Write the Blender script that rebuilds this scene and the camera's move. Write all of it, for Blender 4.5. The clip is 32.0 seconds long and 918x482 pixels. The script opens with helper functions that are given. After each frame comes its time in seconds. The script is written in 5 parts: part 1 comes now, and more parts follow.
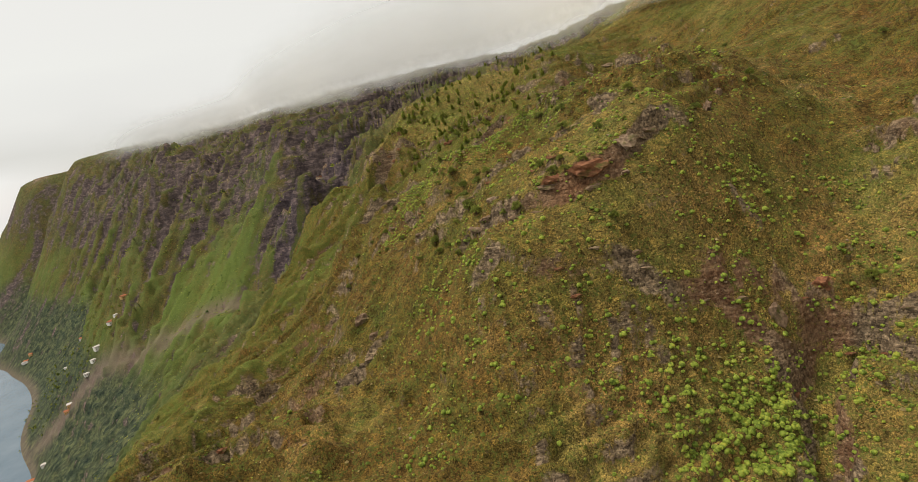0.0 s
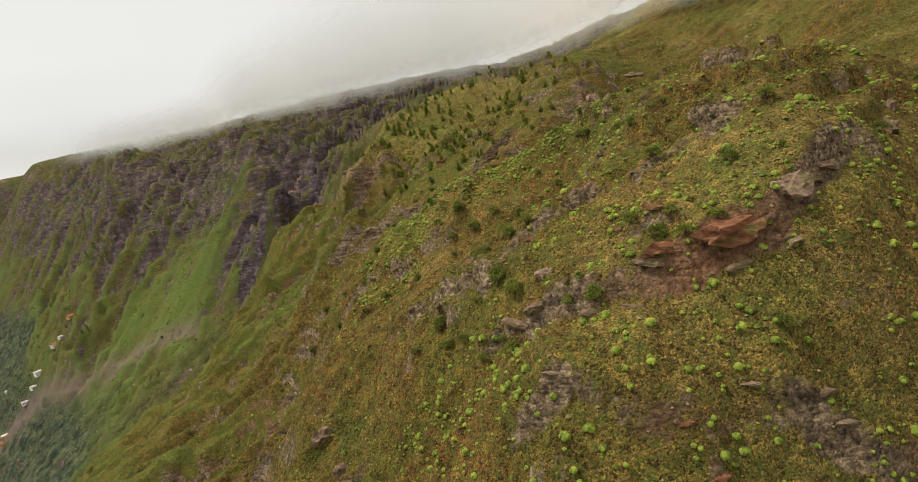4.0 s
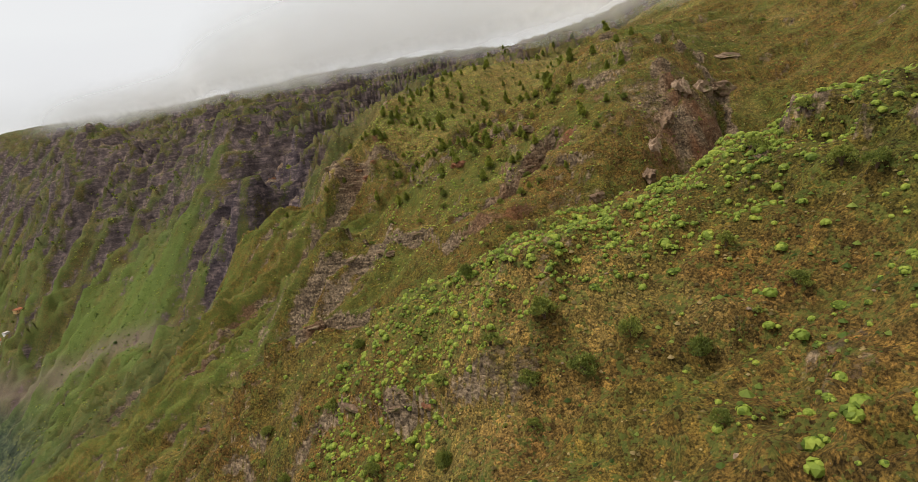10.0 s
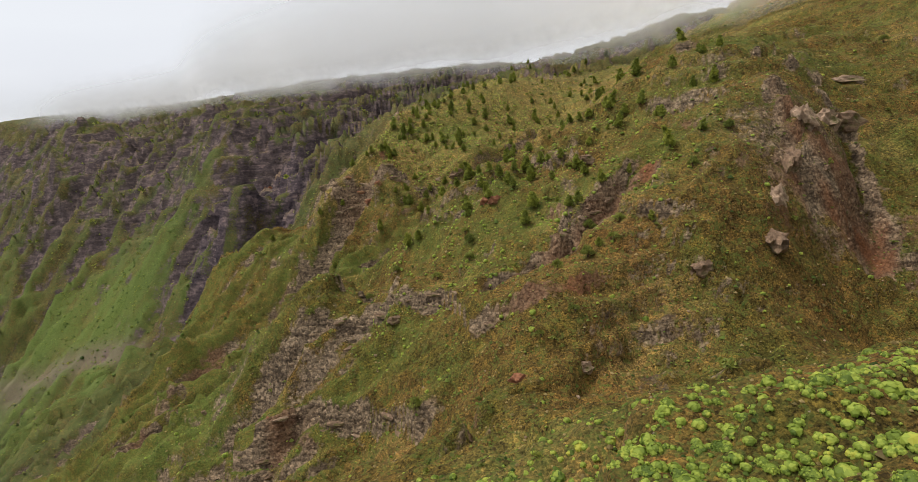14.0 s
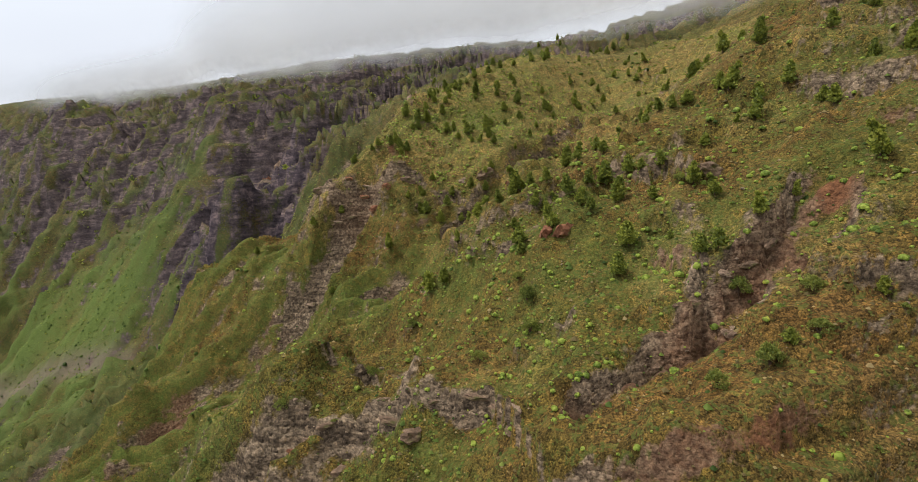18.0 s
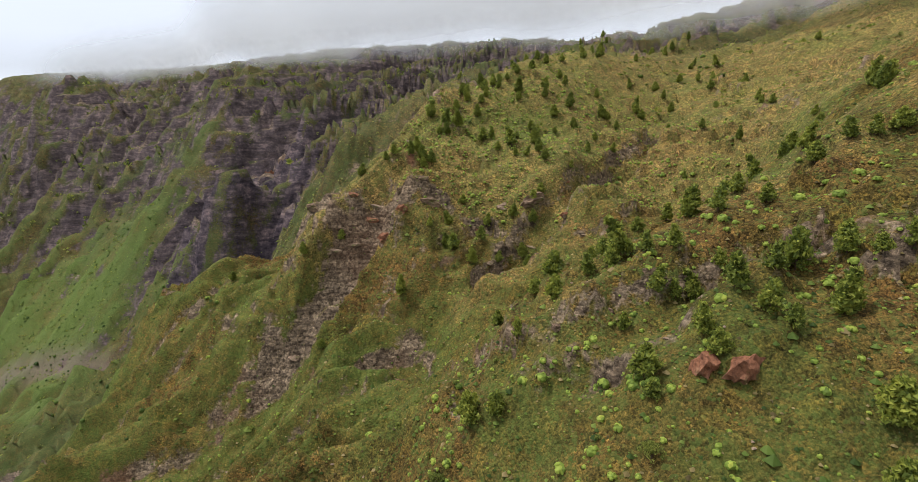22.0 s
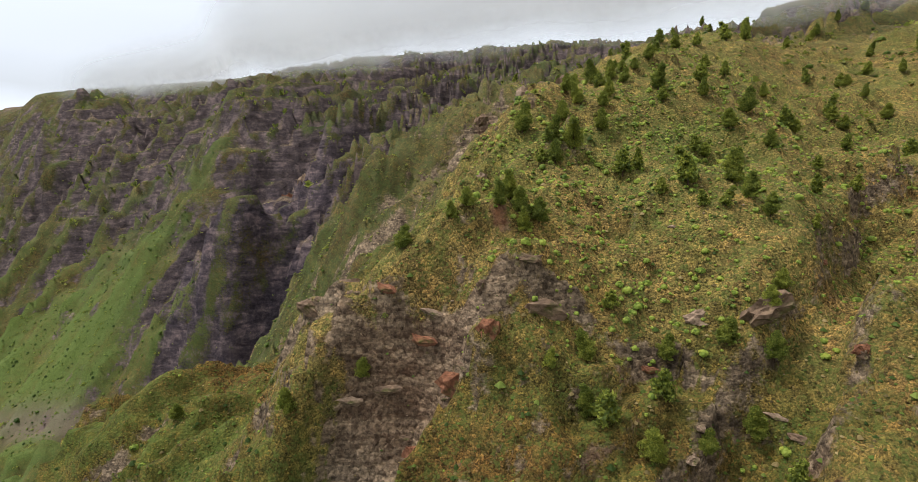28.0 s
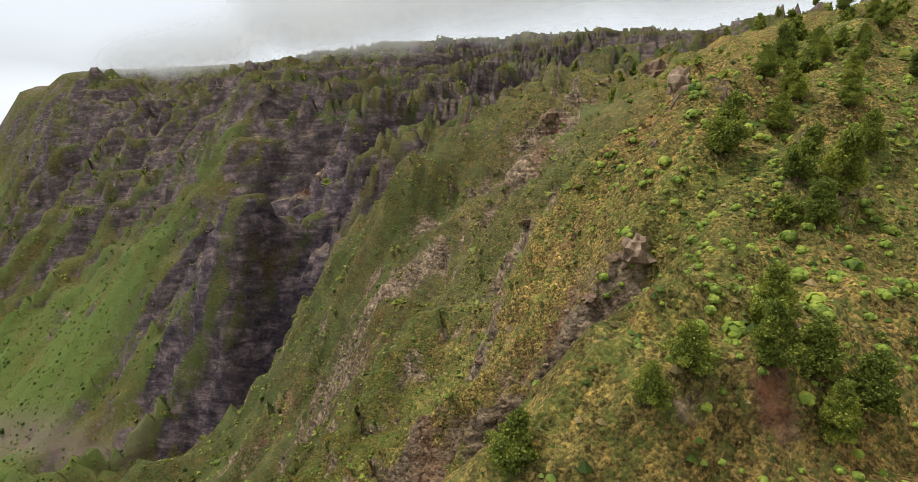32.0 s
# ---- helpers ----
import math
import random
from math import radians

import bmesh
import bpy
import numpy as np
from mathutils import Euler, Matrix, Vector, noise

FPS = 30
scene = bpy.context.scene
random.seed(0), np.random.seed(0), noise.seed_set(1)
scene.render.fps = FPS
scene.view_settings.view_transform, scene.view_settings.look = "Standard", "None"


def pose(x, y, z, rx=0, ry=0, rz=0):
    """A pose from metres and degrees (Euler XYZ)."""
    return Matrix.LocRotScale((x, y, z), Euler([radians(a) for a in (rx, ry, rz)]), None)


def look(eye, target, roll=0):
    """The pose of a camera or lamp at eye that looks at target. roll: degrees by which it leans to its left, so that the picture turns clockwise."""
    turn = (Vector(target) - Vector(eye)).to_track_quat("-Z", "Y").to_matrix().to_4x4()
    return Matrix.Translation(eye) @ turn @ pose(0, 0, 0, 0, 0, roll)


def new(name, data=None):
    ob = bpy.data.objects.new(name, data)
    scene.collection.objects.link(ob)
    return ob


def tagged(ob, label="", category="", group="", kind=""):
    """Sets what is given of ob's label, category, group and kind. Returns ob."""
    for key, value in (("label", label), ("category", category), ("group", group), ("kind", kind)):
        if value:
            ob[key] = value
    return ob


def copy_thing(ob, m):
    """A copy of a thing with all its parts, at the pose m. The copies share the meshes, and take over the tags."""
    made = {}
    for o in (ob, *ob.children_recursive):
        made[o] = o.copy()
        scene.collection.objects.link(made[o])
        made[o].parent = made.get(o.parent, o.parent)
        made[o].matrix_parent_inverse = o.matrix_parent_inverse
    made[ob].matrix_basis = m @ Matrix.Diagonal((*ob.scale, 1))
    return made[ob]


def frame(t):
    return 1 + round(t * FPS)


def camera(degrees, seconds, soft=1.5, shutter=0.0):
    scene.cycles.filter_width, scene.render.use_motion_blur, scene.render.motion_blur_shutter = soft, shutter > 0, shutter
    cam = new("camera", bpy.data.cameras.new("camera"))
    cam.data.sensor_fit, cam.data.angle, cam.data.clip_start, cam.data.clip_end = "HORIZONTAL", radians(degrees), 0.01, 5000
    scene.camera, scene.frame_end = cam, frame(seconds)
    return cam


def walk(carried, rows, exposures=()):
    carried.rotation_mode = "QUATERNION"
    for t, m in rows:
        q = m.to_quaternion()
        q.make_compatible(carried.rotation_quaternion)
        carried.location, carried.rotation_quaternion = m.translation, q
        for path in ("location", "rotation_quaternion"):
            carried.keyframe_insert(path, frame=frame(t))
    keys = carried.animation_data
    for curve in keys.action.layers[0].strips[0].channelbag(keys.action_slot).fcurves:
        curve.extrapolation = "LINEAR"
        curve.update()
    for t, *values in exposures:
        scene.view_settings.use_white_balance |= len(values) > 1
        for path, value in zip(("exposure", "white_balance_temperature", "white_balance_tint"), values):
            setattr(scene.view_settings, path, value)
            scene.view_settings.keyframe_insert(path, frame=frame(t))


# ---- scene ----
cam = camera(84.7, 32.0, soft=0.6)
# seconds, place in metres, then the turn about x, y and z in degrees
ROWS = [
    (0.0, 0.00, 0.00, 450.00, 76.90, 11.51, 0.23),
    (0.5, -0.80, 6.94, 450.25, 77.00, 10.81, 0.03),
    (1.0, -1.80, 15.24, 450.52, 77.03, 9.87, -0.35),
    (1.5, -2.57, 21.88, 450.65, 77.01, 9.07, -0.58),
    (2.0, -3.72, 29.51, 450.95, 77.00, 8.01, -0.60),
    (2.5, -4.65, 35.63, 451.34, 77.34, 7.70, -0.76),
    (3.0, -5.55, 41.70, 451.72, 77.80, 7.73, -1.06),
    (3.5, -6.73, 48.82, 452.29, 77.92, 8.95, -1.62),
    (5.5, -9.42, 76.36, 453.67, 76.81, 10.67, -2.15),
    (6.0, -10.06, 81.79, 454.28, 76.15, 9.72, -2.39),
    (6.5, -10.72, 86.97, 454.89, 75.87, 9.08, -2.66),
    (7.0, -11.44, 93.66, 455.64, 76.13, 8.73, -3.11),
    (7.5, -11.95, 98.63, 456.21, 76.40, 8.47, -3.35),
    (8.0, -12.92, 107.02, 455.94, 76.85, 7.22, -3.34),
    (8.5, -13.56, 113.69, 456.14, 76.88, 7.48, -3.28),
    (9.0, -14.57, 121.27, 456.34, 76.51, 7.59, -3.12),
    (9.5, -15.34, 127.53, 456.55, 76.23, 7.53, -2.81),
    (10.0, -16.28, 134.86, 457.03, 76.30, 7.58, -2.47),
    (10.5, -17.02, 140.43, 457.53, 76.55, 8.11, -2.45),
    (11.0, -17.87, 146.28, 457.94, 76.72, 8.96, -2.59),
    (11.5, -18.83, 154.04, 458.12, 77.00, 9.07, -2.39),
    (12.0, -19.56, 159.86, 458.40, 77.65, 7.43, -1.74),
    (12.5, -20.47, 166.84, 458.65, 78.25, 6.24, -1.23),
    (13.0, -21.10, 172.64, 458.84, 78.32, 5.51, -1.30),
    (13.5, -21.85, 179.45, 459.17, 78.21, 4.59, -1.50),
    (14.0, -22.40, 184.73, 459.34, 78.03, 4.24, -1.65),
    (14.5, -23.44, 191.06, 459.91, 77.64, 4.11, -1.67),
    (16.5, -26.29, 213.96, 460.83, 76.98, 5.04, -0.45),
    (17.0, -27.36, 222.03, 461.15, 76.71, 5.21, -0.21),
    (17.5, -27.95, 228.76, 461.51, 76.44, 4.79, -0.30),
    (18.0, -28.67, 236.91, 461.96, 76.34, 4.10, -0.64),
    (18.5, -29.10, 242.91, 462.33, 76.28, 4.01, -1.04),
    (19.0, -29.87, 248.11, 462.86, 76.16, 3.99, -1.38),
    (19.5, -31.06, 255.07, 463.20, 75.93, 3.86, -0.95),
    (20.0, -32.13, 260.86, 463.31, 75.80, 3.34, -0.16),
    (20.5, -33.42, 267.75, 463.54, 75.82, 2.49, 0.63),
    (21.0, -34.32, 273.30, 463.76, 76.00, 1.82, 1.02),
    (21.5, -35.32, 279.87, 464.08, 76.21, 1.24, 1.01),
    (22.0, -36.24, 284.89, 464.41, 76.14, 0.93, 1.05),
    (22.5, -37.21, 290.01, 464.51, 76.03, 0.77, 1.29),
    (23.0, -38.73, 297.41, 464.17, 75.97, 0.87, 1.83),
    (23.5, -39.88, 303.00, 463.98, 75.97, 0.89, 2.29),
    (24.0, -41.74, 309.82, 463.81, 75.90, 0.93, 3.13),
    (24.5, -43.21, 315.25, 463.68, 75.88, 1.71, 3.68),
    (25.0, -45.11, 321.87, 464.25, 75.55, 1.86, 3.99),
    (25.5, -46.65, 327.18, 464.41, 75.77, 1.21, 4.70),
    (27.5, -52.46, 355.77, 465.02, 77.46, 0.85, 4.43),
    (28.0, -53.91, 361.53, 465.27, 77.46, 1.56, 4.18),
    (28.5, -56.04, 368.96, 465.42, 77.67, 1.49, 4.72),
    (29.0, -57.73, 374.62, 465.54, 77.74, 1.31, 5.66),
    (29.5, -59.42, 380.14, 465.71, 77.65, 0.70, 6.67),
    (30.0, -61.32, 386.91, 466.02, 77.65, -0.14, 7.27),
    (30.5, -62.80, 392.08, 466.29, 77.77, -0.50, 6.97),
    (31.0, -64.63, 398.53, 466.62, 77.43, -0.24, 6.41),
    (31.5, -66.17, 403.63, 466.92, 76.77, -0.54, 6.46),
    (32.0, -68.17, 409.30, 467.55, 76.50, -0.07, 6.91),
]
walk(cam, [(t, pose(x, y, z, a, b, c)) for t, x, y, z, a, b, c in ROWS],
     [(0.0, -0.15, 7050, 12), (8.0, -0.15, 6850, 13), (13.0, -0.12, 6500, 15), (19.0, -0.04, 6150, 15), (24.0, 0.04, 5950, 15), (32.0, 0.0, 6300, 12)])

# ---- light: a bright overcast day under a low cloud deck ----
world = bpy.data.worlds.new("overcast_sky")
scene.world = world
world.use_nodes = True
wn, wl = world.node_tree.nodes, world.node_tree.links
wn.clear()
SUN_ELEV, SUN_AZ = 62.0, -82.0  # degrees; azimuth from +y towards +x
sky = wn.new("ShaderNodeTexSky")
sky.sky_type, sky.sun_disc = "NISHITA", False
sky.sun_elevation, sky.sun_rotation = radians(SUN_ELEV), radians(SUN_AZ)
sky_dim = wn.new("ShaderNodeBackground")
sky_dim.inputs["Strength"].default_value = 0.03
wl.new(sky.outputs["Color"], sky_dim.inputs["Color"])
# the cloud deck: brighter overhead and towards the sea, greyer near the horizon
geo = wn.new("ShaderNodeTexCoord")
sep = wn.new("ShaderNodeSeparateXYZ")
wl.new(geo.outputs["Generated"], sep.inputs["Vector"])
ramp = wn.new("ShaderNodeValToRGB")
ramp.color_ramp.elements[0].position, ramp.color_ramp.elements[0].color = 0.0, (0.62, 0.64, 0.66, 1)
ramp.color_ramp.elements[1].position, ramp.color_ramp.elements[1].color = 0.7, (1.45, 1.42, 1.28, 1)
for p, c in ((0.03, (0.64, 0.65, 0.66, 1)), (0.07, (0.70, 0.71, 0.71, 1)), (0.13, (0.86, 0.87, 0.85, 1)), (0.20, (0.93, 0.95, 0.91, 1)), (0.42, (0.97, 0.98, 0.94, 1))):
    e = ramp.color_ramp.elements.new(p)
    e.color = c
cmap = wn.new("ShaderNodeMapping")
cmap.inputs["Scale"].default_value = (2.2, 2.2, 7.0)
wl.new(geo.outputs["Generated"], cmap.inputs["Vector"])
cn = wn.new("ShaderNodeTexNoise")
cn.inputs["Scale"].default_value, cn.inputs["Detail"].default_value = 1.1, 5.0
wl.new(cmap.outputs["Vector"], cn.inputs["Vector"])
shift = wn.new("ShaderNodeMath")
shift.operation, shift.inputs[1].default_value, shift.inputs[2].default_value = "MULTIPLY_ADD", 0.10, -0.05
wl.new(cn.outputs["Fac"], shift.inputs[0])
add = wn.new("ShaderNodeMath")
add.operation = "ADD"
wl.new(sep.outputs["Z"], add.inputs[0])
wl.new(shift.outputs[0], add.inputs[1])
wl.new(add.outputs[0], ramp.inputs["Fac"])
# clear strip under the deck, out over the sea
west = wn.new("ShaderNodeMapRange")
west.inputs["From Min"].default_value, west.inputs["From Max"].default_value = -0.58, -0.70
wl.new(sep.outputs["X"], west.inputs["Value"])
strip = wn.new("ShaderNodeMapRange")
strip.inputs["From Min"].default_value, strip.inputs["From Max"].default_value = 0.075, 0.045
wl.new(add.outputs[0], strip.inputs["Value"])
gap = wn.new("ShaderNodeMath")
gap.operation = "MULTIPLY"
wl.new(west.outputs[0], gap.inputs[0])
wl.new(strip.outputs[0], gap.inputs[1])
clear = wn.new("ShaderNodeMix")
clear.data_type = "RGBA"
clear.inputs[7].default_value = (0.92, 0.96, 1.02, 1)
wl.new(gap.outputs[0], clear.inputs[0])
wl.new(ramp.outputs["Color"], clear.inputs[6])
deck = wn.new("ShaderNodeBackground")
deck.inputs["Strength"].default_value = 0.86
wl.new(clear.outputs[2], deck.inputs["Color"])
both = wn.new("ShaderNodeAddShader")
wl.new(sky_dim.outputs[0], both.inputs[0])
wl.new(deck.outputs[0], both.inputs[1])
out = wn.new("ShaderNodeOutputWorld")
wl.new(both.outputs[0], out.inputs["Surface"])

sun_data = bpy.data.lights.new("sun", "SUN")
sun_data.energy, sun_data.angle, sun_data.color = 3.9, radians(10), (1.0, 0.95, 0.86)
sun = new("sun", sun_data)
sd = Vector((math.sin(radians(SUN_AZ)) * math.cos(radians(SUN_ELEV)), math.cos(radians(SUN_AZ)) * math.cos(radians(SUN_ELEV)), math.sin(radians(SUN_ELEV))))
sun.matrix_world = look(sd * 900 + Vector((0, 300, 450)), (0, 300, 450))


# ---- materials ----
def material(name, rough=0.9, spec=0.2):
    m = bpy.data.materials.new(name)
    m.use_nodes = True
    b = m.node_tree.nodes["Principled BSDF"]
    b.inputs["Roughness"].default_value = rough
    b.inputs["Specular IOR Level"].default_value = spec
    return m, m.node_tree.nodes, m.node_tree.links, b


def noise_node(n, l, scale, detail=4.0, rough=0.6, vec=None, dist=0.0):
    t = n.new("ShaderNodeTexNoise")
    t.inputs["Scale"].default_value, t.inputs["Detail"].default_value = scale, detail
    t.inputs["Roughness"].default_value, t.inputs["Distortion"].default_value = rough, dist
    if vec is not None:
        l.new(vec, t.inputs["Vector"])
    return t.outputs["Fac"]


def ramp_node(n, l, fac, *stops):
    r = n.new("ShaderNodeValToRGB")
    while len(r.color_ramp.elements) < len(stops):
        r.color_ramp.elements.new(0.5)
    for e, (p, c) in zip(r.color_ramp.elements, stops):
        e.position, e.color = p, (*c, 1) if len(c) == 3 else c
    l.new(fac, r.inputs["Fac"])
    return r.outputs["Color"]


def mix_node(n, l, fac, a, b, blend="MIX"):
    m = n.new("ShaderNodeMix")
    m.data_type, m.blend_type = "RGBA", blend
    for key, v in ((0, fac), (6, a), (7, b)):
        if hasattr(v, "links"):
            l.new(v, m.inputs[key])
        else:
            m.inputs[key].default_value = v if key == 0 else (*v, 1)
    return m.outputs[2]


def math_node(n, l, op, a, b=0.0, c=0.0, clamp=False):
    m = n.new("ShaderNodeMath")
    m.operation, m.use_clamp = op, clamp
    for i, v in enumerate((a, b, c)):
        if hasattr(v, "links"):
            l.new(v, m.inputs[i])
        else:
            m.inputs[i].default_value = v
    return m.outputs[0]


def bump_node(n, l, b, height, strength, distance):
    u = n.new("ShaderNodeBump")
    u.inputs["Strength"].default_value, u.inputs["Distance"].default_value = strength, distance
    l.new(height, u.inputs["Height"])
    l.new(u.outputs["Normal"], b.inputs["Normal"])


def scaled(n, l, vec, s):
    m = n.new("ShaderNodeMapping")
    m.inputs["Scale"].default_value = s
    l.new(vec, m.inputs["Vector"])
    return m.outputs["Vector"]


def ground_material():
    m, n, l, b = material("mountain_ground", 0.95, 0.1)
    co = n.new("ShaderNodeTexCoord").outputs["Object"]

    def attr(name):
        a = n.new("ShaderNodeAttribute")
        a.attribute_name = name
        return a.outputs["Fac"]

    # dry grass, from straw brown to olive
    g1 = noise_node(n, l, 0.045, 6, 0.65, co)
    g2 = noise_node(n, l, 4.0, 5, 0.7, co)
    bend = n.new("ShaderNodeVectorMath")
    bend.operation = "MULTIPLY_ADD"
    wob = n.new("ShaderNodeTexNoise")
    wob.inputs["Scale"].default_value, wob.inputs["Detail"].default_value = 2.5, 3.0
    l.new(co, wob.inputs["Vector"])
    l.new(wob.outputs["Color"], bend.inputs[0])
    bend.inputs[1].default_value = (0.5, 0.5, 0.5)
    l.new(co, bend.inputs[2])

    def cells(scale):
        c = n.new("ShaderNodeTexVoronoi")
        c.inputs["Scale"].default_value = scale
        l.new(bend.outputs[0], c.inputs["Vector"])
        s = n.new("ShaderNodeSeparateColor")
        l.new(c.outputs["Color"], s.inputs[0])
        return c.outputs["Distance"], s.outputs[0], s.outputs[1]
    tuft_d, tuft_a, tuft_b = cells(2.6)
    drift_d, drift_a, drift_b = cells(0.75)
    grass = ramp_node(n, l, g1, (0.30, (0.212, 0.124, 0.044)), (0.44, (0.196, 0.130, 0.041)), (0.56, (0.160, 0.127, 0.033)), (0.70, (0.106, 0.114, 0.026)))
    pale = ramp_node(n, l, g1, (0.34, (0.370, 0.250, 0.100)), (0.66, (0.265, 0.240, 0.076)))
    grass = mix_node(n, l, attr("straw"), grass, pale)
    speck = ramp_node(n, l, g2, (0.36, (0.26, 0.25, 0.24)), (0.50, (0.95, 0.95, 0.92)), (0.64, (1.75, 1.66, 1.5)))
    grass = mix_node(n, l, 1.0, grass, speck, "MULTIPLY")
    blot = ramp_node(n, l, noise_node(n, l, 0.22, 6, 0.75, co), (0.36, (0.66, 0.64, 0.62)), (0.5, (1.0, 1.0, 1.0)), (0.64, (1.25, 1.22, 1.15)))
    grass = mix_node(n, l, 1.0, grass, blot, "MULTIPLY")
    # single tufts and drifts: straw, olive and bare earth side by side
    tone = ramp_node(n, l, tuft_a, (0.0, (0.22, 0.22, 0.21)), (0.35, (0.48, 0.49, 0.47)), (0.75, (0.62, 0.61, 0.56)), (1.0, (0.88, 0.82, 0.77)))
    grass = mix_node(n, l, 1.0, grass, tone, "MULTIPLY")
    tone = ramp_node(n, l, drift_a, (0.0, (0.78, 0.76, 0.74)), (0.6, (1.0, 1.0, 1.0)), (1.0, (1.35, 1.28, 1.15)))
    grass = mix_node(n, l, 1.0, grass, tone, "MULTIPLY")
    green = ramp_node(n, l, math_node(n, l, "MULTIPLY_ADD", drift_b, 0.5, math_node(n, l, "MULTIPLY", tuft_b, 0.5)), (0.62, (0, 0, 0)), (0.72, (1, 1, 1)))
    grass = mix_node(n, l, math_node(n, l, "MULTIPLY", green, 0.5), grass, (0.085, 0.120, 0.026))
    pebble = ramp_node(n, l, math_node(n, l, "SUBTRACT", tuft_b, math_node(n, l, "MULTIPLY", tuft_d, 1.6)), (0.74, (0, 0, 0)), (0.80, (1, 1, 1)))
    grass = mix_node(n, l, math_node(n, l, "MULTIPLY", pebble, 0.8), grass, (0.240, 0.195, 0.166))
    # herbs, a fresher green
    g3 = noise_node(n, l, 2.2, 5, 0.7, co)
    herb = ramp_node(n, l, g3, (0.34, (0.040, 0.062, 0.013)), (0.50, (0.085, 0.120, 0.024)), (0.66, (0.145, 0.185, 0.042)))
    lush = math_node(n, l, "MULTIPLY_ADD", noise_node(n, l, 0.35, 6, 0.7, co), 1.5, -0.75)
    lush = math_node(n, l, "ADD", lush, attr("lush"))
    lush = math_node(n, l, "SMOOTH_MIN", math_node(n, l, "MAXIMUM", lush, 0.0), 1.0, 0.1, True)
    # dense scrub of the far scarp and the valley, haze painted into its dark green
    hazed_scrub = ramp_node(n, l, noise_node(n, l, 0.075, 10, 0.78, co), (0.38, (0.008, 0.015, 0.012)), (0.50, (0.034, 0.048, 0.029)), (0.62, (0.095, 0.106, 0.050)))
    herb = mix_node(n, l, attr("hazed_scrub"), herb, hazed_scrub)
    grass = mix_node(n, l, math_node(n, l, "MULTIPLY", attr("hazed_scrub"), 0.85), grass, hazed_scrub)
    col = mix_node(n, l, lush, grass, herb)
    # lava rock, with bands, from grey brown to rust
    band = noise_node(n, l, 0.5, 5, 0.6, scaled(n, l, co, (0.12, 0.12, 1.0)), 1.2)
    r1 = noise_node(n, l, 1.3, 8, 0.7, co)
    rock = ramp_node(n, l, band, (0.30, (0.072, 0.056, 0.040)), (0.46, (0.148, 0.114, 0.080)), (0.58, (0.235, 0.186, 0.132)), (0.72, (0.130, 0.102, 0.074)))
    crack = ramp_node(n, l, r1, (0.32, (0.25, 0.23, 0.22)), (0.50, (0.95, 0.93, 0.9)), (0.75, (1.7, 1.6, 1.5)))
    rock = mix_node(n, l, 1.0, rock, crack, "MULTIPLY")
    block_d, block_a, block_b = cells(1.1)
    lump = ramp_node(n, l, math_node(n, l, "MULTIPLY_ADD", block_a, 0.6, math_node(n, l, "MULTIPLY", tuft_b, 0.4)), (0.1, (0.38, 0.36, 0.35)), (0.5, (0.85, 0.84, 0.82)), (0.9, (1.45, 1.4, 1.32)))
    rock = mix_node(n, l, 1.0, rock, lump, "MULTIPLY")
    # dark far lava; its purple-blue cast is distance haze put into the colour
    hazed_basalt = ramp_node(n, l, noise_node(n, l, 0.11, 10, 0.78, co), (0.34, (0.014, 0.012, 0.017)), (0.50, (0.056, 0.046, 0.053)), (0.66, (0.160, 0.126, 0.120)))
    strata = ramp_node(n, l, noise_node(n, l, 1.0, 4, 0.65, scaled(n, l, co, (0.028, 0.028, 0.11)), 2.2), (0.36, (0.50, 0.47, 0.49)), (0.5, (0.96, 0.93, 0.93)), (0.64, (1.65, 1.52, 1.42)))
    hazed_basalt = mix_node(n, l, 1.0, hazed_basalt, strata, "MULTIPLY")
    rock = mix_node(n, l, attr("hazed_basalt"), rock, hazed_basalt)
    rust = ramp_node(n, l, r1, (0.30, (0.060, 0.028, 0.016)), (0.55, (0.175, 0.078, 0.036)), (0.75, (0.290, 0.140, 0.066)))
    rock = mix_node(n, l, attr("rust"), rock, rust)
    edge = math_node(n, l, "MULTIPLY_ADD", noise_node(n, l, 0.7, 7, 0.8, co), 1.5, -0.75)
    edge = math_node(n, l, "ADD", edge, math_node(n, l, "MULTIPLY_ADD", noise_node(n, l, 0.055, 7, 0.7, co), 1.5, -0.75))
    rk = math_node(n, l, "ADD", attr("rock"), edge)
    rk = ramp_node(n, l, rk, (0.40, (0, 0, 0)), (0.62, (1, 1, 1)))
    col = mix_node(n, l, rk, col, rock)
    # grey gravel of the dry stream bed and the slides
    gr = ramp_node(n, l, g2, (0.3, (0.095, 0.066, 0.056)), (0.6, (0.200, 0.148, 0.126)))
    col = mix_node(n, l, attr("gravel"), col, gr)
    l.new(col, b.inputs["Base Color"])
    hgt = math_node(n, l, "MULTIPLY_ADD", noise_node(n, l, 0.5, 9, 0.75, co), 1.6, math_node(n, l, "MULTIPLY_ADD", tuft_d, -0.5, math_node(n, l, "MULTIPLY", block_d, math_node(n, l, "MULTIPLY", attr("rock"), -1.2))))
    bump_node(n, l, b, hgt, 0.9, 0.5)
    return m


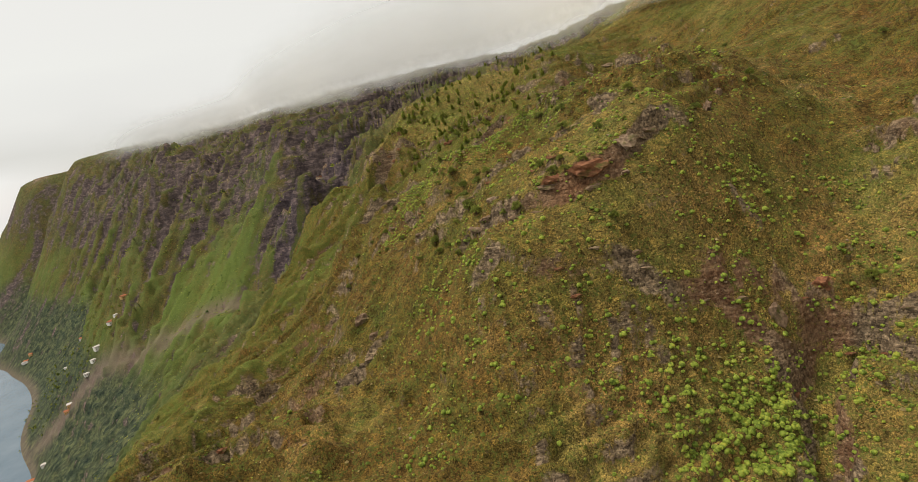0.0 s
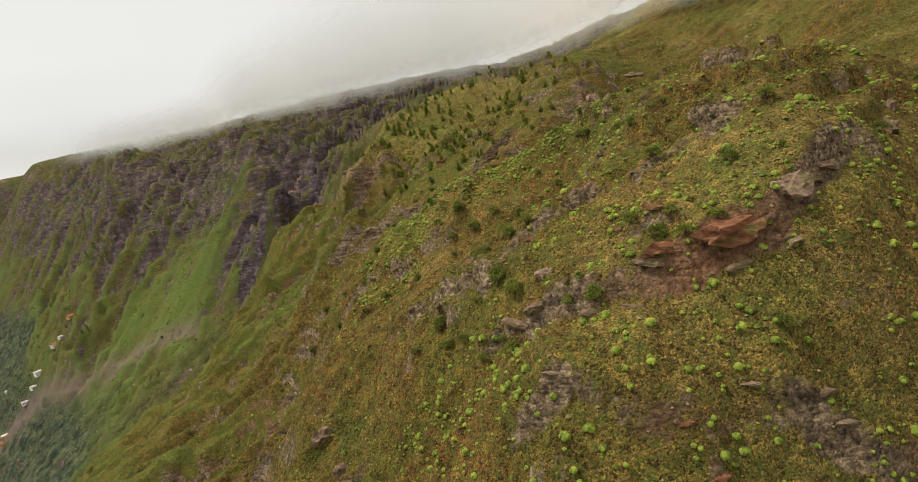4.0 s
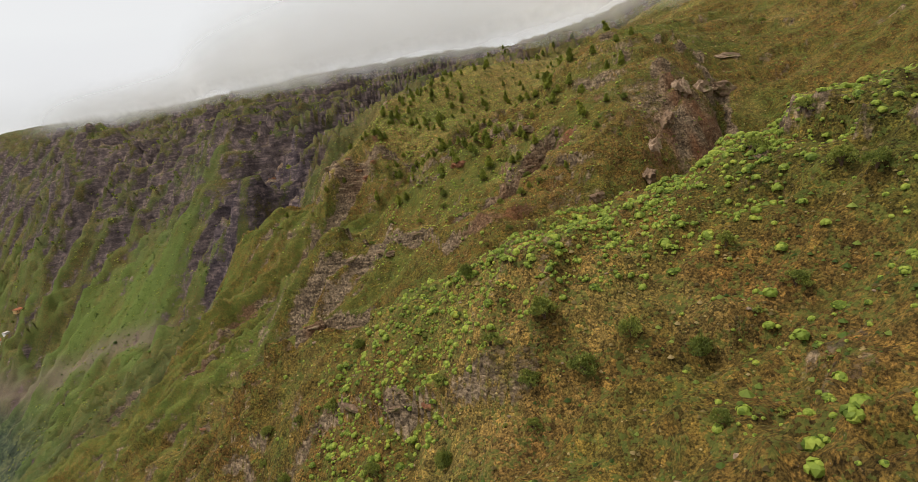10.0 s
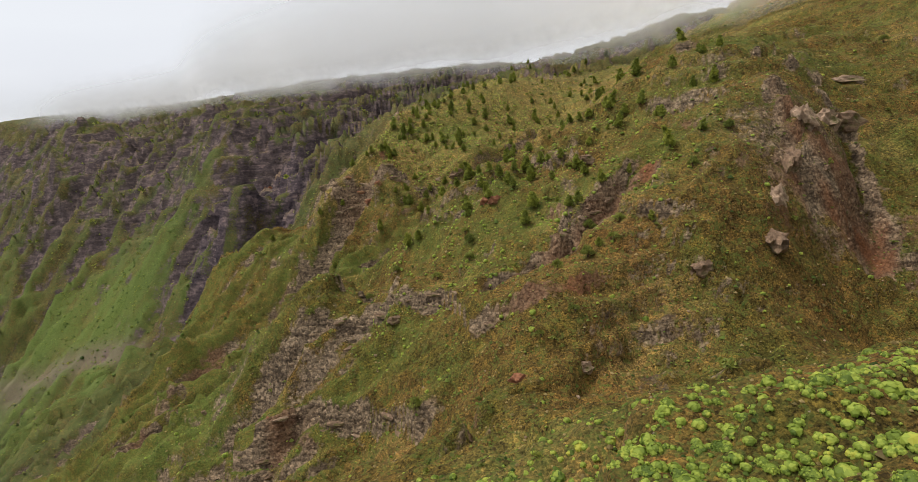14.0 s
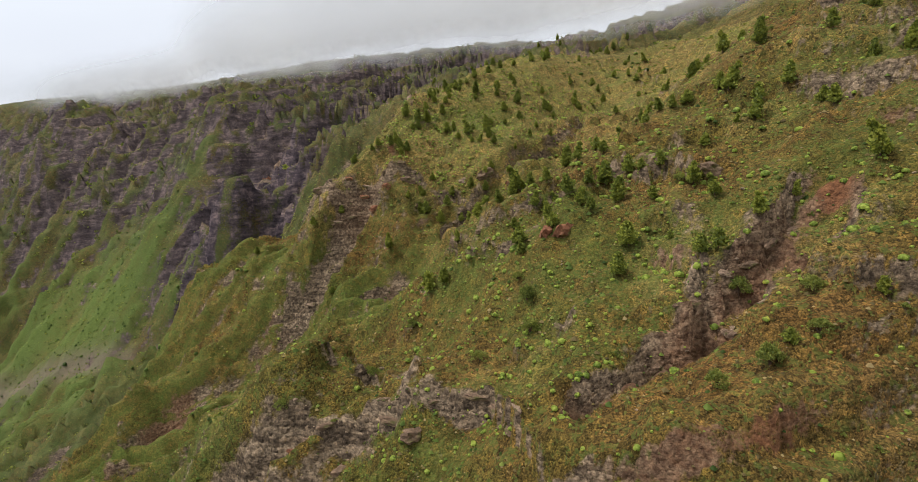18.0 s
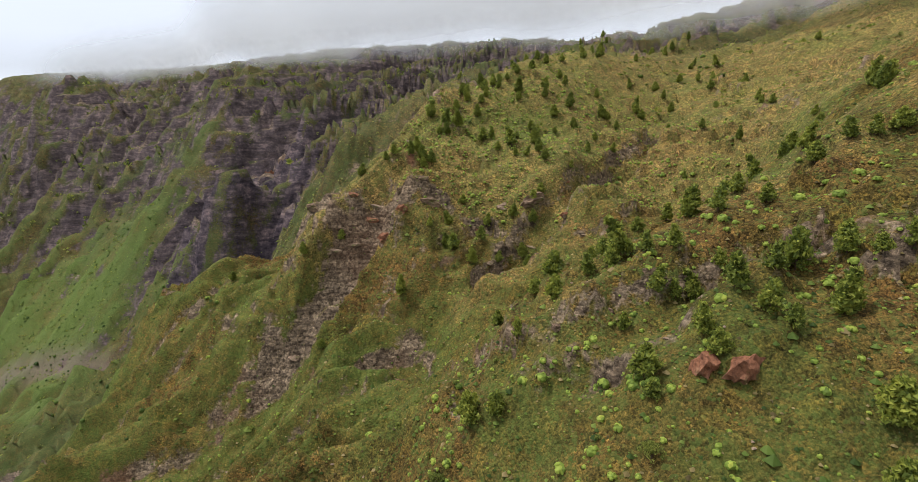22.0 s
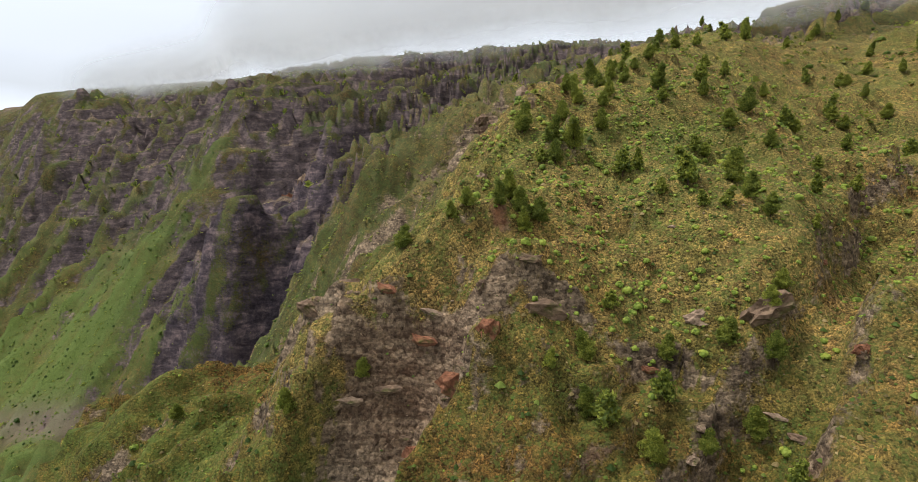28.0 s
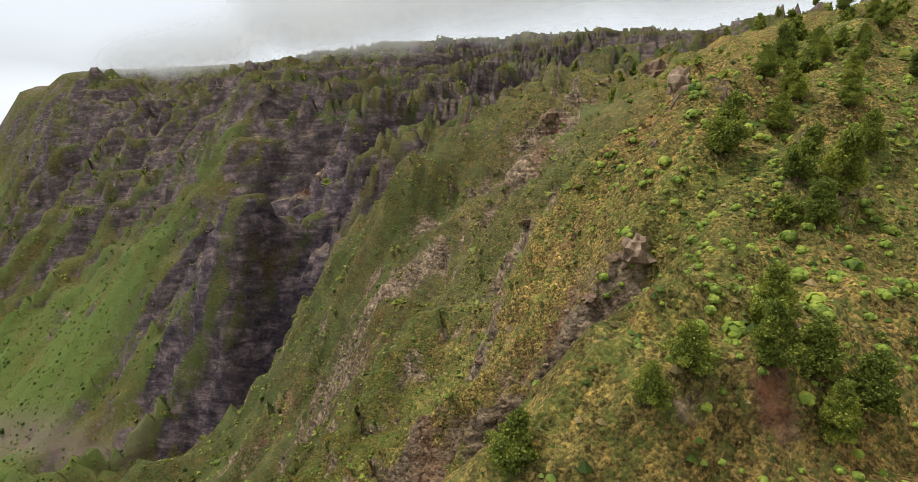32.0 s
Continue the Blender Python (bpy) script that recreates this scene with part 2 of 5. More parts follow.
def leaf_material(name, dark, mid, light, tint=None, spec=0.25):
    """Foliage whose clumps differ from one another, mottled along each clump."""
    m, n, l, b = material(name, 0.65, spec)
    rnd = n.new("ShaderNodeNewGeometry").outputs["Random Per Island"]
    co = n.new("ShaderNodeTexCoord").outputs["Object"]
    ob = n.new("ShaderNodeObjectInfo").outputs["Random"]
    f = math_node(n, l, "MULTIPLY_ADD", noise_node(n, l, 0.25, 4, 0.6, co), 0.9, math_node(n, l, "MULTIPLY", rnd, 0.5))
    f = math_node(n, l, "ADD", f, math_node(n, l, "MULTIPLY_ADD", ob, 0.2, -0.3))
    stops = [(0.22, dark), (0.5, mid), (0.78, light)]
    if tint:
        stops.append((0.92, tint))
    col = ramp_node(n, l, f, *stops)
    l.new(col, b.inputs["Base Color"])
    tl, mx = n.new("ShaderNodeBsdfTranslucent"), n.new("ShaderNodeMixShader")
    l.new(col, tl.inputs["Color"])
    mx.inputs[0].default_value = 0.42
    l.new(b.outputs[0], mx.inputs[1])
    l.new(tl.outputs[0], mx.inputs[2])
    l.new(mx.outputs[0], n["Material Output"].inputs["Surface"])
    return m


M_GROUND = ground_material()
M_PINE = leaf_material("pine_needles", (0.070, 0.098, 0.017), (0.185, 0.222, 0.032), (0.340, 0.350, 0.054))
M_ROSETTE = leaf_material("rosette_leaves", (0.085, 0.135, 0.020), (0.210, 0.285, 0.040), (0.350, 0.420, 0.068), (0.430, 0.420, 0.062))
M_SHRUB = leaf_material("shrub_leaves", (0.070, 0.095, 0.019), (0.160, 0.195, 0.034), (0.280, 0.290, 0.058))
M_TUFT = leaf_material("dry_grass", (0.080, 0.063, 0.026), (0.205, 0.160, 0.064), (0.390, 0.300, 0.140), None, 0.1)
M_HERB = leaf_material("green_herbs", (0.036, 0.064, 0.012), (0.105, 0.156, 0.027), (0.230, 0.285, 0.058), None, 0.15)


def bark_material():
    m, n, l, b = material("pine_bark", 0.9, 0.15)
    co = n.new("ShaderNodeTexCoord").outputs["Object"]
    f = noise_node(n, l, 5.0, 6, 0.7, scaled(n, l, co, (1, 1, 0.25)))
    l.new(ramp_node(n, l, f, (0.3, (0.030, 0.020, 0.014)), (0.6, (0.110, 0.070, 0.045))), b.inputs["Base Color"])
    bump_node(n, l, b, f, 0.8, 0.05)
    return m


M_BARK = bark_material()


def rock_material(name, dark, mid, light):
    m, n, l, b = material(name, 0.92, 0.2)
    co = n.new("ShaderNodeTexCoord").outputs["Object"]
    f = noise_node(n, l, 0.9, 9, 0.7, co, 0.6)
    g = noise_node(n, l, 4.0, 6, 0.7, co)
    col = ramp_node(n, l, f, (0.28, dark), (0.5, mid), (0.74, light))
    moss = ramp_node(n, l, noise_node(n, l, 0.7, 6, 0.7, co), (0.54, (0, 0, 0)), (0.66, (1, 1, 1)))
    col = mix_node(n, l, moss, col, (0.075, 0.080, 0.022))
    col = mix_node(n, l, 1.0, col, ramp_node(n, l, g, (0.3, (0.4, 0.38, 0.36)), (0.6, (1.2, 1.15, 1.1))), "MULTIPLY")
    l.new(col, b.inputs["Base Color"])
    bump_node(n, l, b, math_node(n, l, "MULTIPLY_ADD", g, 0.5, f), 1.0, 0.5)
    return m


M_ROCK = rock_material("lava_rock", (0.070, 0.050, 0.037), (0.165, 0.114, 0.076), (0.285, 0.205, 0.140))
M_PALE = rock_material("pale_rock", (0.120, 0.086, 0.060), (0.245, 0.180, 0.127), (0.400, 0.310, 0.230))
M_RUST = rock_material("rusty_rock", (0.080, 0.032, 0.018), (0.210, 0.095, 0.052), (0.330, 0.185, 0.115))


def sea_material():
    m, n, l, b = material("sea_water", 0.25, 0.5)
    co = n.new("ShaderNodeTexCoord").outputs["Object"]
    f = noise_node(n, l, 0.012, 6, 0.6, co)
    l.new(ramp_node(n, l, f, (0.3, (0.045, 0.085, 0.125)), (0.7, (0.085, 0.125, 0.165))), b.inputs["Base Color"])
    bump_node(n, l, b, noise_node(n, l, 0.15, 5, 0.7, co), 0.3, 0.6)
    return m


M_SEA = sea_material()


# ---- ground: sections across the slope, break lines farther off ----
CTRL = []


def section(y, *heights):
    """Heights across the slope at a station of the flank, from below to above."""
    CTRL.extend((x, y, z) for x, z in zip((-150, -115, -88, -66, -50, -36, -23, -10, 3, 16, 30, 46, 66, 90, 120), heights))


def line(*pts):
    CTRL.extend(pts)


section(84, 345, 363, 372, 378, 378, 377, 376, 376, 374, 371, 367, 363, 366, 386, 422)
section(94, 346, 363, 373, 379, 380, 378, 379, 383, 385, 381, 378, 372, 373, 389, 424)
section(104, 346, 363, 373, 379, 380, 378, 381, 391, 400, 397, 394, 388, 384, 393, 424)
section(114, 346, 362, 372, 378, 379, 379, 383, 401, 417, 419, 420, 414, 401, 398, 425)
section(124, 346, 361, 370, 377, 379, 382, 393, 410, 424, 429, 437, 438, 421, 407, 426)
section(136, 345, 359, 368, 376, 380, 386, 401, 415, 427, 436, 441, 447, 438, 423, 429)
section(148, 344, 358, 365, 377, 386, 395, 411, 422, 433, 437, 443, 449, 448, 436, 433)
section(160, 344, 356, 362, 380, 393, 406, 418, 424, 429, 437, 446, 452, 455, 446, 436)
section(172, 343, 354, 356, 381, 398, 410, 416, 421, 426, 433, 446, 454, 458, 452, 439)
section(184, 343, 353, 351, 377, 398, 408, 414, 421, 429, 432, 446, 455, 459, 454, 444)
section(196, 342, 354, 353, 376, 396, 406, 417, 432, 437, 441, 449, 455, 457, 455, 450)
section(208, 342, 355, 362, 381, 399, 413, 423, 433, 438, 441, 450, 453, 454, 454, 455)
section(220, 341, 354, 369, 388, 405, 418, 426, 432, 436, 437, 442, 448, 449, 452, 458)
section(232, 341, 354, 372, 397, 409, 416, 423, 428, 431, 433, 434, 440, 444, 447, 458)
section(246, 340, 353, 373, 399, 406, 411, 416, 420, 422, 425, 426, 428, 432, 437, 453)
section(260, 340, 356, 372, 390, 397, 403, 410, 414, 414, 414, 416, 417, 416, 425, 444)
section(272, 338, 358, 371, 382, 389, 398, 408, 417, 415, 413, 415, 414, 409, 419, 441)
section(282, 338, 359, 371, 380, 386, 397, 411, 425, 427, 420, 425, 422, 410, 417, 442)
section(292, 339, 361, 373, 382, 390, 404, 419, 425, 430, 434, 439, 438, 423, 420, 446)
section(302, 341, 362, 377, 391, 402, 411, 421, 426, 429, 441, 446, 450, 440, 426, 449)
section(312, 344, 364, 385, 407, 412, 421, 423, 429, 433, 441, 449, 456, 456, 436, 453)
section(322, 346, 367, 394, 417, 414, 417, 425, 432, 436, 444, 452, 461, 467, 452, 458)
section(334, 349, 369, 394, 411, 408, 418, 430, 441, 444, 449, 457, 465, 471, 464, 463)
section(346, 352, 370, 389, 405, 412, 428, 438, 444, 447, 452, 461, 470, 477, 473, 470)
section(360, 356, 371, 383, 400, 411, 426, 438, 445, 450, 455, 464, 475, 482, 480, 478)
section(374, 360, 372, 384, 399, 409, 421, 432, 440, 445, 452, 464, 477, 485, 485, 484)
section(388, 364, 374, 383, 399, 405, 417, 422, 429, 436, 444, 457, 473, 484, 487, 488)
section(402, 368, 376, 385, 405, 407, 421, 426, 428, 430, 436, 447, 464, 480, 488, 492)
section(414, 371, 385, 399, 412, 424, 426, 431, 434, 434, 433, 439, 456, 476, 487, 494)
section(424, 373, 402, 415, 423, 439, 430, 436, 443, 442, 435, 436, 453, 473, 486, 496)
section(432, 375, 412, 427, 440, 445, 438, 442, 447, 445, 438, 439, 453, 471, 484, 496)
section(440, 380, 414, 432, 450, 449, 446, 449, 450, 447, 443, 445, 455, 470, 483, 495)
section(450, 391, 414, 425, 445, 458, 455, 457, 455, 450, 448, 453, 458, 468, 480, 494)
section(460, 399, 411, 420, 444, 467, 460, 460, 457, 452, 452, 459, 460, 467, 478, 492)
section(472, 401, 404, 427, 451, 468, 468, 465, 462, 463, 458, 458, 459, 465, 476, 491)
section(486, 384, 397, 436, 453, 466, 473, 475, 473, 468, 459, 454, 457, 464, 475, 490)
# pine spur, peak spur and the ravine between them
line((-190, 392, 327), (-178, 453, 348), (-219, 482, 309), (-166, 478, 383), (-235, 505, 294), (-184, 530, 354), (-120, 524, 390), (-104, 510, 409), (-102, 520, 424), (-89, 526, 429))
line((-78, 531, 440), (-73, 509, 429), (-69, 524, 436), (-67, 518, 454), (-55, 515, 453), (-10, 507, 482), (21, 538, 491), (60, 532, 475), (-153, 569, 375), (-134, 572, 417))
line((-113, 572, 434), (-100, 552, 455), (-87, 553, 449), (-83, 554, 455), (-58, 541, 453), (-55, 548, 465), (-44, 562, 470), (-271, 580, 297), (-161, 595, 383), (-71, 585, 464))
# next spur and the dark ravine below it
line((-238, 617, 284), (-27, 605, 481), (-26, 605, 482), (-285, 639, 288), (-239, 644, 341), (-214, 652, 403), (-213, 650, 356), (-199, 658, 375), (3, 655, 485), (-259, 673, 374))
line((-246, 691, 409), (-219, 694, 394), (-184, 668, 394), (-75, 695, 466), (9, 683, 492), (-333, 718, 366), (-316, 701, 352), (-197, 720, 421))
# ravine head, green fan and the foot of the wall
line((-183, 728, 441), (-333, 765, 395), (-278, 767, 445), (-248, 780, 432), (-218, 747, 429), (-276, 804, 484), (-444, 856, 427), (-363, 823, 404), (-332, 854, 457), (-532, 900, 451))
line((-545, 933, 491), (-395, 935, 491), (-482, 1003, 481))
# upper slopes, in the cloud
line((120, 512, 492), (120, 547, 497), (120, 588, 500), (220, 537, 550), (200, 659, 531), (180, 800, 535), (600, 700, 740), (600, 1100, 760), (120, 900, 520), (800, 2500, 800))
# shore and sea bed
line((-640, -200, 26), (-680, 146, 26), (-735, 477, 26), (-815, 720, 28), (-1067, 1001, 28), (-1260, 1195, 28), (-1421, 1318, 28), (-1100, -100, -30), (-1150, 497, -30), (-1500, 1000, -30))
line((-2400, 1300, -40), (-2400, -100, -60), (-2300, 2100, 20), (-3500, 3500, -40), (-3800, 1500, -60))
# foot of the near flank
line((-220, -100, 270), (-220, 60, 280), (-222, 175, 285), (-228, 269, 285), (-300, -100, 200), (-310, 101, 205), (-320, 245, 200), (-290, 360, 236), (-330, 467, 245), (-480, -100, 95))
line((-500, 146, 90), (-520, 339, 95), (-560, 547, 105))
# far wall
line((0, 900, 490), (-1000, 1160, 160), (-1421, 1400, 110), (60, 930, 498), (-1600, 1830, 250), (-100, 992, 522), (80, 985, 553), (-1300, 1650, 535), (-1700, 1960, 515), (-2150, 2320, 420))
line((-2500, 2550, 120), (-1900, 1750, 60), (100, 1600, 760), (-600, 1800, 700), (-1500, 2400, 600), (-2300, 3000, 300))
CTRL = np.array(CTRL, float)


def tps(r2):
    return r2 * np.log(r2 + 1e-6) * 0.5


def tps_fit(c):
    p = c[:, :2] / 100.0
    n = len(p)
    a = np.zeros((n + 3, n + 3))
    a[:n, :n] = tps(((p[:, None] - p[None]) ** 2).sum(2)) + np.eye(n) * 0.002
    a[:n, n], a[n, :n] = 1, 1
    a[:n, n + 1:], a[n + 1:, :n] = p, p.T
    return p, np.linalg.solve(a, np.r_[c[:, 2], 0, 0, 0])


TPS_P, TPS_W = tps_fit(CTRL)


def broad(x, y):
    """The broad form of the mountain at places x, y."""
    x, y = np.asarray(x, float), np.asarray(y, float)
    flat = np.stack([x.ravel(), y.ravel()], 1) / 100.0
    res = np.empty(len(flat))
    for i in range(0, len(flat), 20000):
        q = flat[i:i + 20000]
        r2 = (q ** 2).sum(1)[:, None] + (TPS_P ** 2).sum(1)[None] - 2 * q @ TPS_P.T
        res[i:i + 20000] = tps(np.maximum(r2, 0)) @ TPS_W[:-3] + TPS_W[-3] + q @ TPS_W[-2:]
    return res.reshape(x.shape)


def lattice(ix, iy, seed):
    h = (ix.astype(np.int64) * 374761393 + iy.astype(np.int64) * 668265263 + seed * 974711) & 0x7FFFFFFF
    h = ((h ^ (h >> 13)) * 1274126177) & 0x7FFFFFFF
    return (h ^ (h >> 16)) & 0xFFFF


def gnoise(x, y, seed=0):
    """Gradient noise, about -0.7 to 0.7."""
    ix, iy = np.floor(x), np.floor(y)
    fx, fy = x - ix, y - iy
    u, v = fx * fx * fx * (fx * (fx * 6 - 15) + 10), fy * fy * fy * (fy * (fy * 6 - 15) + 10)
    val = []
    for dx in (0, 1):
        for dy in (0, 1):
            a = lattice(ix + dx, iy + dy, seed) * (2 * np.pi / 65536)
            val.append(np.cos(a) * (fx - dx) + np.sin(a) * (fy - dy))
    return (val[0] * (1 - v) + val[1] * v) * (1 - u) + (val[2] * (1 - v) + val[3] * v) * u


def fbm(x, y, octaves=4, seed=0, gain=0.5):
    s, a = 0, 1.0
    for k in range(octaves):
        s = s + a * gnoise(x * 2 ** k, y * 2 ** k, seed + 17 * k)
        a *= gain
    return s


def ridged(x, y, seed=0, octaves=3):
    """Sharp crests: 0 in the gullies to about 1 on the crests."""
    s, a, w = 0, 0.6, 1.0
    for k in range(octaves):
        r = 1 - np.minimum(np.abs(gnoise(x * 2 ** k, y * 2 ** k, seed + 31 * k)) * 2.2, 1)
        s = s + a * r * w
        w = np.clip(r, 0.2, 1)
        a *= 0.45
    return s


def smooth(a, b, v):
    t = np.clip((v - a) / (b - a), 0, 1)
    return t * t * (3 - 2 * t)


SCARP = np.array([(190, -900), (60, 100), (20, 420), (-60, 600), (-170, 760), (-380, 960), (-820, 1230), (-1500, 1800), (-2400, 2500)], float)


def along(x, y):
    """Way along the scarp, and height of the flank beside it as a distance, positive uphill."""
    best, s_out, u_out, run = np.full(x.shape, 1e18), np.zeros(x.shape), np.zeros(x.shape), 0.0
    for (ax, ay), (bx, by) in zip(SCARP[:-1], SCARP[1:]):
        dx, dy = bx - ax, by - ay
        ln = math.hypot(dx, dy)
        t = np.clip(((x - ax) * dx + (y - ay) * dy) / ln ** 2, 0, 1)
        qx, qy = x - ax - t * dx, y - ay - t * dy
        d2 = qx ** 2 + qy ** 2
        m = d2 < best
        best = np.where(m, d2, best)
        s_out = np.where(m, run + t * ln, s_out)
        u_out = np.where(m, np.sign(qx * dy - qy * dx) * np.sqrt(d2), u_out)
        run += ln
    return s_out, u_out


# rock ledges: a riser that faces back along the slope, with a rib behind it
LEDGES = (
    (((-23, 156), (-17, 158), (-4, 146), (2, 145), (10, 142), (18, 146), (25, 141), (41, 143)), 2.6, 8.0),
    (((-4, 133), (0, 128), (3, 127), (11, 124), (21, 121), (31, 120), (40, 124), (51, 129)), 5.0, 9.0),
    (((9, 130), (13, 129), (18, 128), (22, 126)), 2.4, 6.0),
    (((0, 117), (12, 111), (26, 111), (40, 109), (51, 109), (61, 106)), 3.2, 7.0),
    (((70, 110), (81, 107), (89, 104)), 3.0, 7.0),
    (((-48, 138), (-37, 141)), 3.0, 7.0),
    (((16, 165), (23, 168), (32, 173), (46, 183)), 2.4, 7.0),
    (((-9, 162), (-5, 158), (0, 158)), 2.2, 6.0),
    (((-42, 215), (-31, 205), (-19, 194), (-12, 190)), 4.2, 9.0),
    (((-69, 317), (-47, 314), (-26, 306), (-20, 287), (-9, 283)), 4.2, 8.0),
    (((-74, 296), (-64, 299), (-47, 295), (-33, 280)), 6.0, 9.0),
    (((-1, 305), (4, 306), (11, 308), (18, 310), (25, 316)), 5.0, 8.0),
    (((-88, 436), (-73, 432), (-58, 427)), 4.0, 8.0),
    (((-22, 422), (-13, 415), (-2, 415)), 3.2, 8.0),
    (((-80, 429), (-72, 429), (-63, 427), (-56, 422)), 4.6, 8.0),
    (((-57, 428), (-54, 429), (-48, 429), (-41, 428)), 3.2, 7.0),
    (((-37, 427), (-30, 427), (-27, 424)), 2.6, 7.0),
)


# sharp notches and crests: plan, depth or height, half width
GULLIES = (
    (((29, 314), (19, 308), (15, 307), (8, 304), (2, 303), (-7, 297), (-13, 295)), 5.0, 6.0),
    (((34, 472), (17, 455), (0, 438), (-16, 422), (-30, 412)), 9.0, 9.0),
    (((80, 106), (72, 105), (65, 99), (61, 91)), 8.0, 8.0),
    (((90, 325), (84, 311), (76, 297)), 8.0, 6.0),
    (((-2, 350), (-13, 345), (-22, 343), (-33, 350), (-51, 398), (-62, 397)), 4.0, 7.0),
    (((-40, 520), (-62, 492), (-82, 476), (-108, 471), (-138, 478), (-180, 492)), 5.0, 12.0),
    (((-110, 850), (-185, 775), (-232, 705), (-262, 668)), 12.0, 40.0),
    (((-150, 800), (-212, 745), (-262, 715), (-300, 690)), 9.0, 16.0),
    (((-60, 560), (-95, 560), (-140, 570), (-190, 590)), 6.0, 14.0),
)
SPINE = ((-82, 455), (-79, 464), (-70, 456), (-65, 456), (-58, 461), (-51, 468), (-43, 480))
PEAK = ((10, 640), (-24, 600), (-50, 575), (-63, 552), (-92, 526), (-128, 519))
CRESTS = (
    (PEAK, 5.0, 12.0),
    (((-60, 740), (-117, 702), (-136, 676), (-180, 655)), 5.0, 20.0),
    (((-44, 227), (-29, 219), (-5, 205), (7, 214), (16, 211), (25, 216)), 2.0, 9.0),
    (SPINE, 4.0, 7.0),
)


def near_line(x, y, pts):
    best = np.full(x.shape, 1e9)
    for (ax, ay), (bx, by) in zip(pts[:-1], pts[1:]):
        dx, dy = bx - ax, by - ay
        t = np.clip(((x - ax) * dx + (y - ay) * dy) / (dx * dx + dy * dy), 0, 1)
        best = np.minimum(best, np.hypot(x - ax - t * dx, y - ay - t * dy))
    return best


def cuts(x, y):
    wx, wy = x + 4 * fbm(x / 20.0, y / 20.0, 3, 141), y + 4 * fbm(x / 20.0, y / 20.0, 3, 142)
    dz, wall = np.zeros(x.shape), np.zeros(x.shape)
    for pts, depth, width in GULLIES:
        k = np.clip(1 - near_line(wx, wy, pts) / width, 0, 1)
        dz -= depth * (0.4 * k + 0.6 * smooth(0.25, 0.75, k))
        wall = np.maximum(wall, np.exp(-((k - 0.5) / 0.2) ** 2) * (k > 0))
    for pts, hgt, width in CRESTS:
        k = np.clip(1 - near_line(wx, wy, pts) / width, 0, 1)
        dz += hgt * k ** 1.3
    return dz, wall


def ledge_field(x, y):
    dz, riser = np.zeros(x.shape), np.zeros(x.shape)
    for pts, hgt, fade in LEDGES:
        p = np.array(pts, float)
        yl = np.interp(x, p[:, 0], p[:, 1]) + 2.2 * fbm(x / 11.0, y / 40.0, 3, 5)
        inside = smooth(p[0, 0] - 12, p[0, 0] + 4, x) * (1 - smooth(p[-1, 0] - 4, p[-1, 0] + 12, x))
        inside = inside * (0.55 + 0.6 * np.clip(0.5 + fbm(x / 9.0, y * 0 + hgt * 7, 2, 9), 0, 1))
        d = y - yl
        up = smooth(-0.7, 0.7, d) * np.exp(-np.maximum(d, 0) / fade)
        down = -(1 - smooth(-0.7, 0.7, d)) * np.exp(np.minimum(d, 0) / (fade * 0.7))
        dz += inside * hgt * (0.55 * up + 0.55 * down)
        riser = np.maximum(riser, inside * np.exp(-(d / 1.2) ** 2))
    return dz, riser


